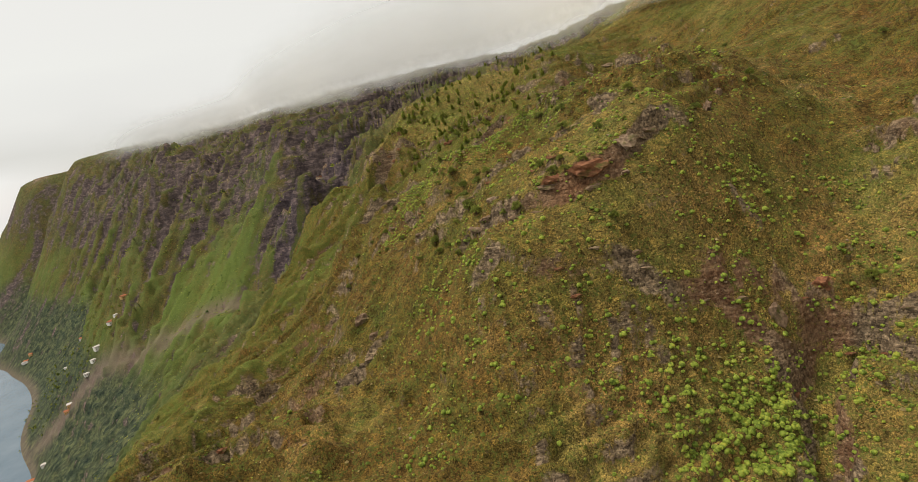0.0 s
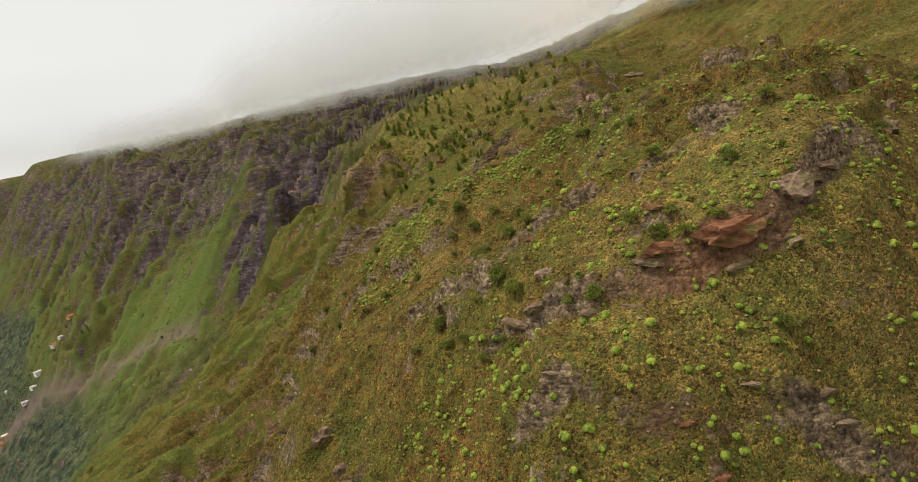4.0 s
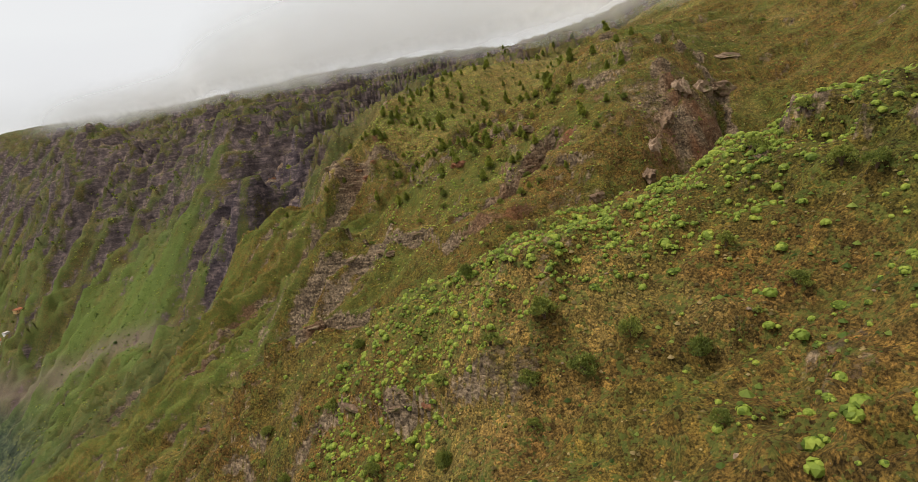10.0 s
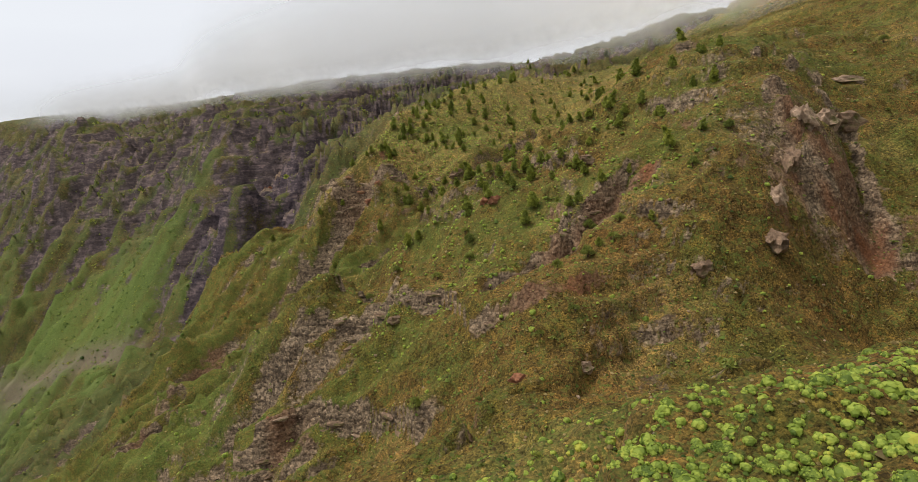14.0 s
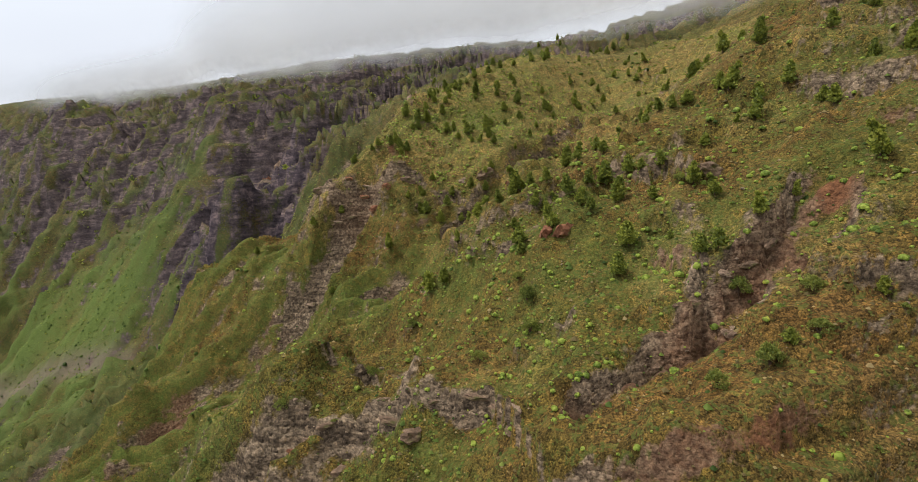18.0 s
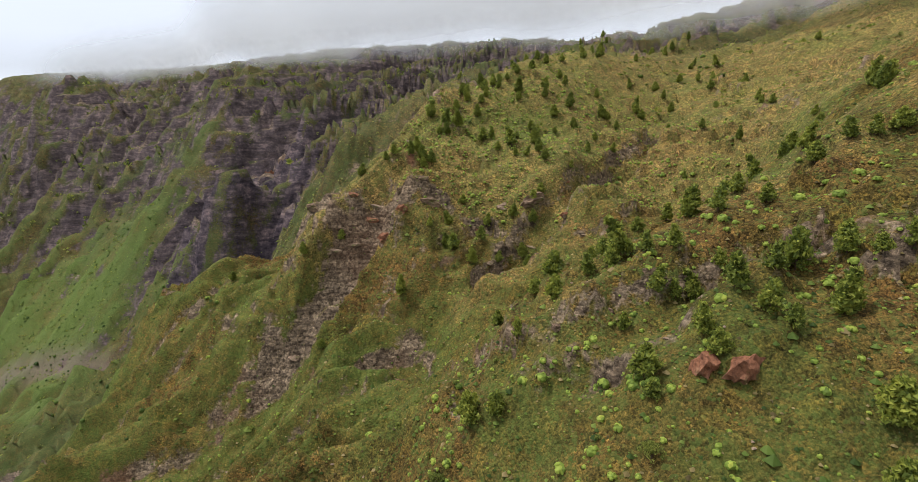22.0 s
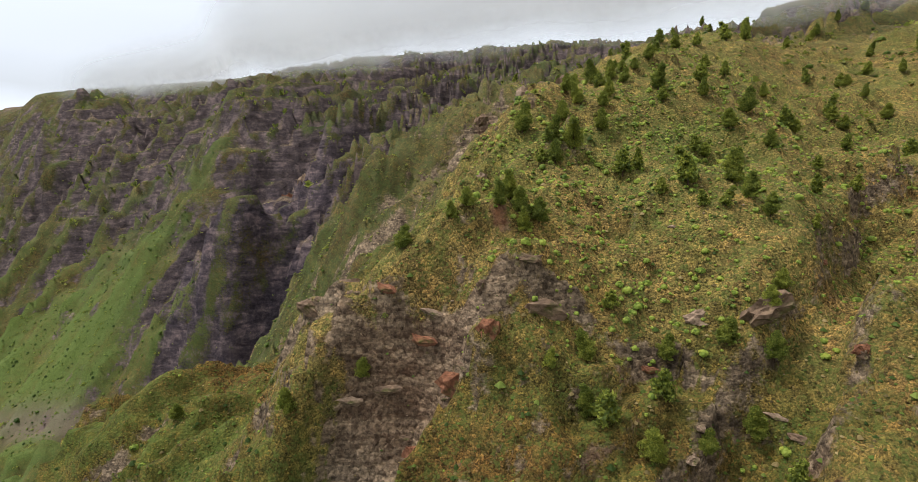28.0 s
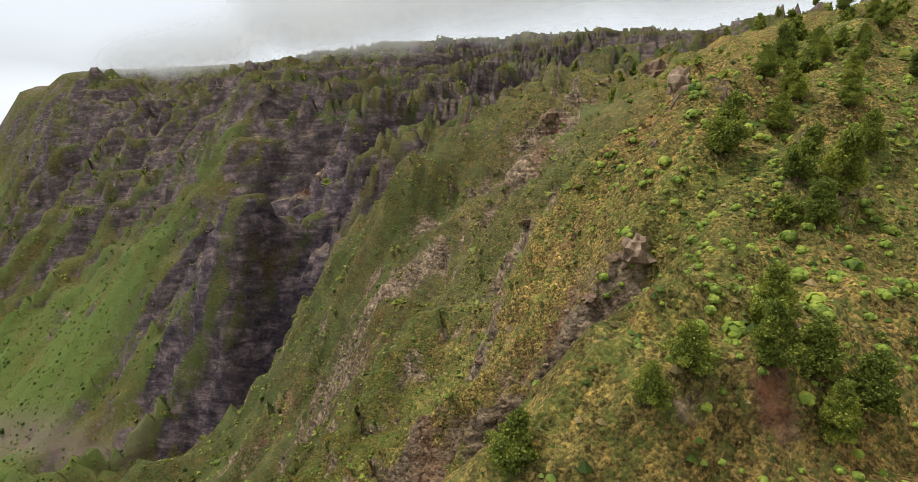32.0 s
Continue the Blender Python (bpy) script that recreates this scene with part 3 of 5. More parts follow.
def relief(x, y):
    """Height and ground masks."""
    z = broad(x, y)
    s, u = along(x, y)
    far = smooth(540, 700, y - 0.5 * np.minimum(x + 130, 0))
    land = smooth(34, 110, z)
    warp = 10 * fbm(x / 60.0, y / 60.0, 3, 3)
    # ribs and runnels that run down the slope
    big = ridged((s + 2 * warp) / 95.0, u / 420.0, 11) - 0.5
    mid = ridged((s + warp) / 38.0, u / 150.0, 23) - 0.5
    small = ridged((s + 0.5 * warp) / 13.0, u / 46.0, 37) - 0.5
    fan = np.exp(-(((x + 400) / 110) ** 2 + ((y - 700) / 75) ** 2))
    valley = smooth(160, 260, z)
    z = z + land * far * (0.2 + 0.8 * valley) * (1 - 0.8 * fan) * (26 * big + 26 * mid + 13 * small)
    z = z + land * (1 - far) * (1.6 + 7 * smooth(475, 560, y) * smooth(20, -40, x)) * mid + land * (1 - far) * 2.2 * small
    # bony ribs of the lower flank
    lower = smooth(-25, -75, x) * (1 - far) * land
    z = z + lower * (17 * (ridged((s + warp) / 30.0, u / 170.0, 25) - 0.5) + 9 * small)
    z = z + land * far * (1 - 0.85 * fan) * (11 * (ridged(x / 34.0 + 0.4 * y / 34.0, y / 48.0, 87, 4) - 0.45) + 6 * (ridged(x / 15.0, y / 15.0, 88, 3) - 0.45)) * valley
    cut, wall = cuts(x, y)
    z = z + cut
    z = z + land * (2.2 * fbm(x / 18.0, y / 18.0, 4, 51) + 1.0 * fbm(x / 5.0, y / 5.0, 3, 52))
    # crags: knobby outcrops where the rock breaks through
    crag = np.clip(smooth(0.14, 0.48, fbm(x / 24.0, y / 24.0, 4, 61)) + 0.8 * wall, 0, 1)
    knob = ridged(x / 8.0, y / 8.0, 63, 4)
    z = z + land * crag * (4.0 + 4 * far) * (knob - 0.4)
    dz, riser = ledge_field(x, y)
    z = z + dz
    riser = np.maximum(riser, 0.75 * crag * smooth(0.42, 0.8, knob))
    riser = np.maximum(riser, 0.75 * wall)
    # lava beds: broken terraces that dip gently seaward
    bed = fbm(x / 36.0, y / 36.0, 5, 71, 0.6)
    tmask = np.clip(smooth(-0.05, 0.28, bed) + 0.5 * wall + 0.5 * far, 0, 1) * land * (1 - 0.9 * fan)
    step = 5.5 + 9.0 * far
    q = (z - 0.10 * x + 3 * fbm(x / 70.0, y / 70.0, 2, 72) + 2.4 * fbm(x / 9.0, y / 9.0, 3, 73)) / step
    fr = q - np.floor(q)
    z = z + tmask * step * 0.9 * (smooth(0.36, 0.62, fr) - fr)
    ledge_rock = tmask * np.exp(-((fr - 0.49) / 0.15) ** 2) * np.clip(0.6 + 1.2 * fbm(x / 13.0, y / 13.0, 3, 74), 0, 1.3)
    z = z + land * 0.35 * fbm(x / 1.9, y / 1.9, 2, 75)
    z = z + land * (1 - far) * 1.6 * (ridged((s + 0.3 * warp) / 6.5, u / 18.0, 83) - 0.5)
    # the crest stays inside the cloud
    top = 540 + 0.034 * y - 34 * smooth(900, 2200, y) * smooth(-900, -2000, x)
    z = np.where(z > top - 12, top - 12 + 12 * np.tanh((z - top + 12) / 24.0), z)
    z = z - 90 * smooth(330, 620, u)
    streak = fbm((s + warp) / 24.0, u / 150.0, 4, 76, 0.6) + 0.9 * (mid - small * 0.5) * far
    return z, riser, ledge_rock, far, fan, s, u, streak


def spaced(lo, hi, fine_lo, fine_hi, fine, cap, cap_lo, cap_hi, grow=1.035):
    """Grid lines: fine in the middle, wider outwards."""
    mid = list(np.arange(fine_lo, fine_hi, fine))
    outs = []
    for start, end, soft_end, sgn in ((mid[-1], hi, cap_hi, 1), (mid[0], lo, cap_lo, -1)):
        v, d, got = start, fine, []
        while (end - v) * sgn > 0:
            d = d * grow if (soft_end - v) * sgn < 0 else min(d * grow, cap)
            v += sgn * d
            got.append(v)
        outs.append(got)
    return np.array(outs[1][::-1] + mid + outs[0])


GX = spaced(-4800, 1500, -112, 92, 1.0, 5.0, -1000, 200)
GY = spaced(-500, 4900, 86, 462, 0.9, 4.5, 60, 1250)
XX, YY = np.meshgrid(GX, GY)
ZZ, RISER, BEDS, FAR, FAN, SS, UU, STREAK = relief(XX, YY)
gz_y, gz_x = np.gradient(ZZ, GY, GX)
STEEP = np.sqrt(gz_x ** 2 + gz_y ** 2)


def blur(a, k):
    for ax in (0, 1):
        b = np.zeros_like(a)
        for o in range(-k, k + 1):
            b += np.roll(a, o, ax)
        a = b / (2 * k + 1)
    return a


def spot(x, y, cx, cy, rx, ry):
    return np.exp(-(((x - cx) / rx) ** 2 + ((y - cy) / ry) ** 2))


PATCH = fbm(XX / 38.0, YY / 38.0, 4, 81)
SOFT = blur(ZZ, 6)
HOLLOW = smooth(340, 250, ZZ) * FAR
ROCK = 0.26 * smooth(1.0, 2.2, STEEP) + 0.74 * RISER + 0.44 * BEDS + 0.16 * PATCH - 0.09
RISE = np.clip((ZZ - blur(ZZ, 8)) / 6.0, -1, 1)
DEPTH = 495 + 0.034 * YY - ZZ  # below the cloud
LOW = smooth(410, 300, ZZ) * FAR
LOWER = smooth(-25, -75, XX) * (1 - FAR)
BANDS = np.sin((ZZ - 0.03 * XX + 6 * fbm(XX / 70.0, YY / 70.0, 3, 95)) * 0.48) * smooth(-0.35, 0.15, fbm(XX / 60.0, YY / 60.0, 3, 96))
FINE = fbm(SS / 8.0, UU / 60.0, 4, 98, 0.6)
ROCK += FAR * (0.28 + 0.25 * smooth(0.8, 1.7, STEEP) - 0.30 * STREAK - 0.35 * FINE - 0.30 * RISE + smooth(150, 50, DEPTH) * (0.15 + 0.45 * BANDS) - 0.45 * LOW)
# lower flank: rock tone gathered in the hollows, standing in for weak shading
ROCK += LOWER * (0.04 - 0.30 * np.clip(2 * RISE, -1, 1) - 0.55 * FINE + 0.25 * smooth(1.0, 2.0, STEEP))
BARE = spot(XX, YY, -60, 439, 3, 2) + spot(XX, YY, -54, 437, 2, 2) + spot(XX, YY, -61, 441, 3, 2)
EARTH = spot(XX, YY, -54, 426, 4, 2) + spot(XX, YY, -34, 426, 4, 2) + spot(XX, YY, -72, 426, 5, 3)
ROCK += 0.5 * BARE + 0.35 * EARTH
ROCK += 0.45 * spot(XX, YY, 60, 312, 32, 22) + 0.40 * spot(XX, YY, 75, 303, 24, 9) + 0.30 * spot(XX, YY, -40, 312, 40, 12) + 0.30 * spot(XX, YY, -222, 680, 40, 55)
ROCK += 0.35 * spot(XX, YY, 25, 121, 14, 4) + 0.4 * spot(XX, YY, -4, 283, 8, 3) + 0.3 * smooth(3.5, 0.5, near_line(XX, YY, GULLIES[0][0]))
spine = near_line(XX + 1.5 * fbm(XX / 6.0, YY / 6.0, 3, 402), YY, SPINE)
ROCK -= 0.11 * smooth(335, 365, YY) * (1 - FAR)
ROCK += 0.35 * smooth(9.0, 2.0, near_line(XX, YY, PEAK)) + 0.45 * spot(XX, YY, -235, 395, 50, 40)
ROCK += 0.45 * smooth(6.0, 1.5, spine) + 0.4 * spot(XX, YY, -66, 450, 8, 9)
RUST = 0.95 * spot(XX, YY, 75, 302, 24, 10) * smooth(-0.25, 0.25, fbm(XX / 12.0, YY / 12.0, 3, 92)) + 0.5 * smooth(4.5, 1.0, near_line(XX, YY, GULLIES[0][0])) + 0.6 * spot(XX, YY, -4, 283, 10, 4) + 0.7 * spot(XX, YY, 25, 121, 14, 4) + 0.9 * BARE
RUST += 0.25 * spot(XX, YY, -68, 428, 12, 3) + 0.5 * smooth(0.15, 0.5, fbm(XX / 25.0, YY / 25.0, 3, 91)) * (1 - FAR)
# steep far faces and two ravines take the rock colour with haze mixed in
HAZED_BASALT = np.clip(0.85 * FAR * smooth(0.4, 1.0, STEEP) + 0.6 * spot(XX, YY, -240, 400, 60, 70) + 0.6 * spot(XX, YY, -222, 680, 45, 60), 0, 1)
LUSH = -0.20 + 0.45 * PATCH + 0.75 * FAN + 0.50 * LOW + 0.25 * FAR * RISE + 0.35 * FINE * (FAR + LOWER) + 0.12 * HOLLOW * (1 - FAR) + 0.35 * STREAK
LUSH += 0.35 * smooth(190, 204, YY) * (1 - smooth(226, 240, YY)) * smooth(-60, -25, XX) * (1 - FAR)
LUSH += 0.45 * smooth(260, 170, ZZ) + 0.27 * smooth(262, 320, YY) * (1 - FAR)
LUSH += 0.30 * smooth(60, 140, 500 - ZZ) * (1 - smooth(-110, -50, XX)) * (1 - FAR)
# scrub cover, dulled by painted haze: far scarp, ridge beyond the spur, valley
HAZED_SCRUB = np.clip(0.9 * FAR * (1 - 0.75 * FAN) * (1 - 0.55 * LOW) * (1 - 0.45 * np.clip(RISE, 0, 1)) + 0.45 * smooth(470, 500, YY) * smooth(-20, -50, XX) * (1 - FAR) + 1.0 * smooth(230, 150, ZZ), 0, 1)
bedline = np.interp(XX, [-900, -640, -485, -390, -340, -268], [800, 735, 674, 658, 648, 626])
GRAVEL = 0.6 * np.exp(-((YY - bedline) / (9 + 0.02 * np.abs(XX + 300))) ** 2) * smooth(-255, -280, XX) * smooth(-950, -800, XX)
GRAVEL = np.maximum(GRAVEL, 0.45 * smooth(46, 36, ZZ))
trail = near_line(XX + 0.6 * fbm(XX / 3.0, YY / 3.0, 2, 401), YY, ((-54, 450), (-54, 444), (-54, 441), (-56, 438), (-59, 435)))
ROCK += 0.6 * smooth(1.1, 0.3, trail)
STRAW = np.clip(0.7 * smooth(150, 120, YY) * smooth(-10, 20, XX) + 0.9 * smooth(415, 435, YY) * (1 - FAR) * smooth(-95, -70, XX) + 0.5 * smooth(0.1, 0.4, fbm(XX / 30.0, YY / 30.0, 3, 97)), 0, 1)


def height(x, y):
    """Height of the ground mesh at a place."""
    i = np.clip(np.searchsorted(GX, x) - 1, 0, len(GX) - 2)
    j = np.clip(np.searchsorted(GY, y) - 1, 0, len(GY) - 2)
    a, b = (x - GX[i]) / (GX[i + 1] - GX[i]), (y - GY[j]) / (GY[j + 1] - GY[j])
    return ZZ[j, i] * (1 - a) * (1 - b) + ZZ[j, i + 1] * a * (1 - b) + ZZ[j + 1, i] * (1 - a) * b + ZZ[j + 1, i + 1] * a * b


def field(grid, x, y):
    i = np.clip(np.searchsorted(GX, x) - 1, 0, len(GX) - 2)
    j = np.clip(np.searchsorted(GY, y) - 1, 0, len(GY) - 2)
    return grid[j, i]


def mesh_from(name, verts, loops, sizes, mat, smooth_faces=False):
    me = bpy.data.meshes.new(name)
    verts, loops, sizes = np.asarray(verts, np.float32), np.asarray(loops, np.int32), np.asarray(sizes, np.int32)
    me.vertices.add(len(verts))
    me.vertices.foreach_set("co", verts.ravel())
    me.loops.add(len(loops))
    me.loops.foreach_set("vertex_index", loops)
    me.polygons.add(len(sizes))
    me.polygons.foreach_set("loop_start", np.r_[0, np.cumsum(sizes)[:-1]].astype(np.int32))
    me.polygons.foreach_set("use_smooth", np.full(len(sizes), smooth_faces))
    me.materials.append(mat)
    me.update(calc_edges=True)
    return me


ny, nx = XX.shape
idx = np.arange(nx * ny).reshape(ny, nx)
quads = np.stack([idx[:-1, :-1], idx[:-1, 1:], idx[1:, 1:], idx[1:, :-1]], -1).reshape(-1, 4)
gm = mesh_from("ground", np.stack([XX, YY, ZZ], -1).reshape(-1, 3), quads.ravel(), np.full(len(quads), 4), M_GROUND, True)
for key, grid in (("rock", ROCK), ("rust", np.clip(RUST, 0, 1)), ("hazed_basalt", HAZED_BASALT), ("lush", LUSH), ("hazed_scrub", HAZED_SCRUB), ("gravel", np.clip(GRAVEL, 0, 1)), ("straw", STRAW)):
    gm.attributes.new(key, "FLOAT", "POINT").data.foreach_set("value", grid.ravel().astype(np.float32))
ground = tagged(new("ground", gm), "steep volcanic mountainside of olive brown grass and lava rock", "ground", kind="structure")

sea_v = [(-4900, -500, 30), (-560, -500, 30), (-560, 4900, 30), (-4900, 4900, 30)]
tagged(new("water", mesh_from("water", sea_v, [0, 1, 2, 3], [4], M_SEA)), "calm grey blue sea along the shore", "water", kind="structure")


# ---- low cloud: soft sheets along the contour where the slopes enter it ----
def cloud_material():
    m = bpy.data.materials.new("cloud_mist")
    m.use_nodes = True
    n, l = m.node_tree.nodes, m.node_tree.links
    n.clear()
    a, top = n.new("ShaderNodeAttribute"), n.new("ShaderNodeAttribute")
    a.attribute_name, top.attribute_name = "lift", "cover"
    co = n.new("ShaderNodeTexCoord").outputs["Object"]
    f = noise_node(n, l, 0.011, 5, 0.55, scaled(n, l, co, (1, 1, 1.6)))
    f = math_node(n, l, "MULTIPLY_ADD", f, 30.0, -13.0)
    f = math_node(n, l, "ADD", f, a.outputs["Fac"])
    f = math_node(n, l, "DIVIDE", f, 26.0, 0.0, True)
    f = math_node(n, l, "SMOOTH_MIN", f, 1.0, 0.25)
    f = math_node(n, l, "MULTIPLY", f, top.outputs["Fac"], 0.0, True)
    tr, tl, df, mx, mo = (n.new("ShaderNode" + k) for k in ("BsdfTransparent", "BsdfTranslucent", "BsdfDiffuse", "MixShader", "MixShader"))
    tl.inputs["Color"].default_value = (0.95, 0.95, 0.94, 1)
    df.inputs["Color"].default_value = (0.93, 0.93, 0.92, 1)
    mx.inputs[0].default_value = 0.5
    l.new(tl.outputs[0], mx.inputs[1])
    l.new(df.outputs[0], mx.inputs[2])
    l.new(f, mo.inputs[0])
    l.new(tr.outputs[0], mo.inputs[1])
    l.new(mx.outputs[0], mo.inputs[2])
    o = n.new("ShaderNodeOutputMaterial")
    l.new(mo.outputs[0], o.inputs["Surface"])
    return m


CLOUD_BASE = 495.0


def cloud_base(x, y):
    return CLOUD_BASE + 0.034 * y - 30 * smooth(900, 2200, y) * smooth(-900, -2000, x)


def cloud_sheets():
    mat = cloud_material()
    thing = tagged(new("cloud"), "low grey cloud resting on the upper slopes", "cloud", kind="structure")
    # stations along the scarp, and the way uphill from each
    run = np.r_[0, np.cumsum(np.hypot(*np.diff(SCARP, axis=0).T))]
    st = np.arange(700, run[-1], 14.0)
    px, py = np.interp(st, run, SCARP[:, 0]), np.interp(st, run, SCARP[:, 1])
    ker = np.hanning(17) / np.hanning(17).sum()

    def even(v):
        return np.convolve(np.pad(v, 8, mode="edge"), ker, "valid")
    px, py = even(px), even(py)
    tx, ty = np.gradient(px), np.gradient(py)
    ln = np.hypot(tx, ty)
    ux, uy = ty / ln, -tx / ln
    us = np.arange(-160, 330, 5.0)
    gx, gy = px[:, None] + ux[:, None] * us, py[:, None] + uy[:, None] * us
    inside = height(gx.ravel(), gy.ravel()).reshape(gx.shape) > cloud_base(gx, gy) - 6
    hit = np.where(inside.any(1), us[inside.argmax(1)], 330.0)
    hit = np.where(st > 1600, np.clip(hit, -160, 90), hit)
    hit = even(even(hit)) - 6
    lifts = np.linspace(-34, 230, 34)
    for k in range(2):
        off = hit - 20.0 * k
        x = np.repeat((px + ux * off)[:, None], len(lifts), 1) - 0.25 * np.maximum(lifts, 0)[None] * ux[:, None]
        y = np.repeat((py + uy * off)[:, None], len(lifts), 1) - 0.25 * np.maximum(lifts, 0)[None] * uy[:, None]
        z = cloud_base(x, y) + lifts[None] + 6.0 * k
        ix = np.arange(x.size).reshape(x.shape)
        q = np.stack([ix[:-1, :-1], ix[:-1, 1:], ix[1:, 1:], ix[1:, :-1]], -1).reshape(-1, 4)
        me = mesh_from("mist", np.stack([x, y, z], -1).reshape(-1, 3), q.ravel(), np.full(len(q), 4), mat, True)
        me.attributes.new("lift", "FLOAT", "POINT").data.foreach_set("value", np.broadcast_to(lifts, x.shape).ravel().astype(np.float32))
        cover = 0.82 * (1 - smooth(14, 85 + 70 * (1 - smooth(1700, 2150, st))[:, None], lifts[None])) * (1 - smooth(2400, 3000, st))[:, None] * smooth(-34, -20, lifts)[None] * np.ones(x.shape)
        me.attributes.new("cover", "FLOAT", "POINT").data.foreach_set("value", cover.ravel().astype(np.float32))
        new("mist", me).parent = thing


cloud_sheets()


# ---- plants ----
RNG = np.random.default_rng(7)


def part(name, me, parent, label=""):
    ob = new(name, me)
    ob.parent = parent
    return tagged(ob, label)


def tri_mesh(name, verts, tris, mat, smooth_faces=False):
    tris = np.asarray(tris, np.int32)
    return mesh_from(name, verts, tris.ravel(), np.full(len(tris), tris.shape[1]), mat, smooth_faces)


def tube(path, radii, sides=6):
    """A tapered limb along a path, as vertices and quads."""
    v, f = [], []
    path = [Vector(p) for p in path]
    for i, p in enumerate(path):
        d = (path[min(i + 1, len(path) - 1)] - path[max(i - 1, 0)]).normalized()
        a = d.orthogonal().normalized()
        b = d.cross(a)
        for k in range(sides):
            t = 2 * math.pi * k / sides
            v.append(p + (a * math.cos(t) + b * math.sin(t)) * radii[i])
    for i in range(len(path) - 1):
        for k in range(sides):
            k2 = (k + 1) % sides
            f.append((i * sides + k, i * sides + k2, (i + 1) * sides + k2, (i + 1) * sides + k))
    return [tuple(p) for p in v], f


def spray(centre, radius, count, rng, width=0.22, up=0.3):
    """One clump of foliage: narrow blades out from a centre, as vertices and triangles."""
    d = rng.normal(size=(count, 3))
    d[:, 2] = d[:, 2] * 0.8 + up
    d /= np.linalg.norm(d, axis=1)[:, None]
    side = np.cross(d, rng.normal(size=(count, 3)))
    side /= np.linalg.norm(side, axis=1)[:, None]
    ln = radius * rng.uniform(0.65, 1.1, (count, 1))
    root = np.asarray(centre) + d * ln * 0.25
    tip = np.asarray(centre) + d * ln
    w = side * radius * width
    v = np.stack([root, tip + w, tip - w], 1).reshape(-1, 3)
    return v, np.arange(count * 3).reshape(-1, 3)


def puff(centre, radius, count, rng, size=0.3):
    """A rounded clump of fine foliage: small leaves turned every way over a ball."""
    d = rng.normal(size=(count, 3))
    d /= np.linalg.norm(d, axis=1)[:, None]
    c = np.asarray(centre) + d * radius * rng.uniform(0.55, 1.0, (count, 1)) * (1, 1, 0.8)
    a = d * 0.5 + rng.normal(0, 0.6, (count, 3)) + (0, 0, 0.25)
    b = np.cross(a, rng.normal(size=(count, 3)))
    a, b = (w / np.linalg.norm(w, axis=1)[:, None] * radius * size for w in (a, b))
    v = np.stack([c + a * 1.3, c - a * 0.7 + b * 0.7, c - a * 0.7 - b * 0.7], 1).reshape(-1, 3)
    return v, np.arange(count * 3).reshape(-1, 3)


def puffs(centres, radii, count, rng, size=0.3):
    vs, fs, base = [], [], 0
    for c, r in zip(centres, radii):
        v, f = puff(c, r, count, rng, size)
        vs.append(v)
        fs.append(f + base)
        base += len(v)
    return np.concatenate(vs), np.concatenate(fs)


def pine(seed, h, spread, full, leaves):
    """A pine: bent tapering trunk, limbs in rough tiers and clumps of needles out along them."""
    rng = np.random.default_rng(seed)
    lean = rng.normal(0, 0.05, 2)
    path = [(lean[0] * z * z / h * 2, lean[1] * z * z / h * 2, z) for z in np.linspace(-0.6, h * 0.97, 7)]
    rad = np.linspace(0.035 * h * 0.75, 0.03, 7)
    tv, tf = tube(path, rad, 7)
    cs, rs = [], []
    z = h * rng.uniform(0.10, 0.2)
    while z < h * 0.97:
        k = (z / h - 0.1) / 0.9
        reach = spread * h * (0.55 + 0.45 * math.sin(math.pi * min(0.2 + 0.8 * k, 1))) * (1 - k) ** 0.5
        for _ in range(max(2, int(6 * full * (1 - k) + 2))):
            a = rng.uniform(0, 2 * math.pi)
            r = reach * rng.uniform(0.55, 1.12)
            rise = r * rng.uniform(0.05, 0.45)
            c0 = np.array([lean[0] * z * z / h * 2, lean[1] * z * z / h * 2, z])
            tip = c0 + np.array([math.cos(a) * r, math.sin(a) * r, rise])
            mid = c0 * 0.5 + tip * 0.5 + np.array([0, 0, -0.06 * r])
            lv, lf = tube([c0, mid, tip], [0.05 * h / 7, 0.03 * h / 7, 0.012], 4)
            tf += [tuple(i + len(tv) for i in q) for q in lf]
            tv += lv
            for t in (0.55, 0.95):
                if rng.random() < 0.95:
                    cs.append(c0 * (1 - t) + tip * t + rng.normal(0, 0.12, 3))
                    rs.append(h * rng.uniform(0.085, 0.14))
        z += h * rng.uniform(0.055, 0.085)
    cs.append(np.array([lean[0] * h * 2, lean[1] * h * 2, h]))
    rs.append(0.07 * h)
    v, f = puffs(cs, rs, leaves, rng, 0.19 if leaves > 20 else 0.5)
    return tri_mesh("trunk", tv, tf, M_BARK), tri_mesh("crown", v, f, M_PINE)


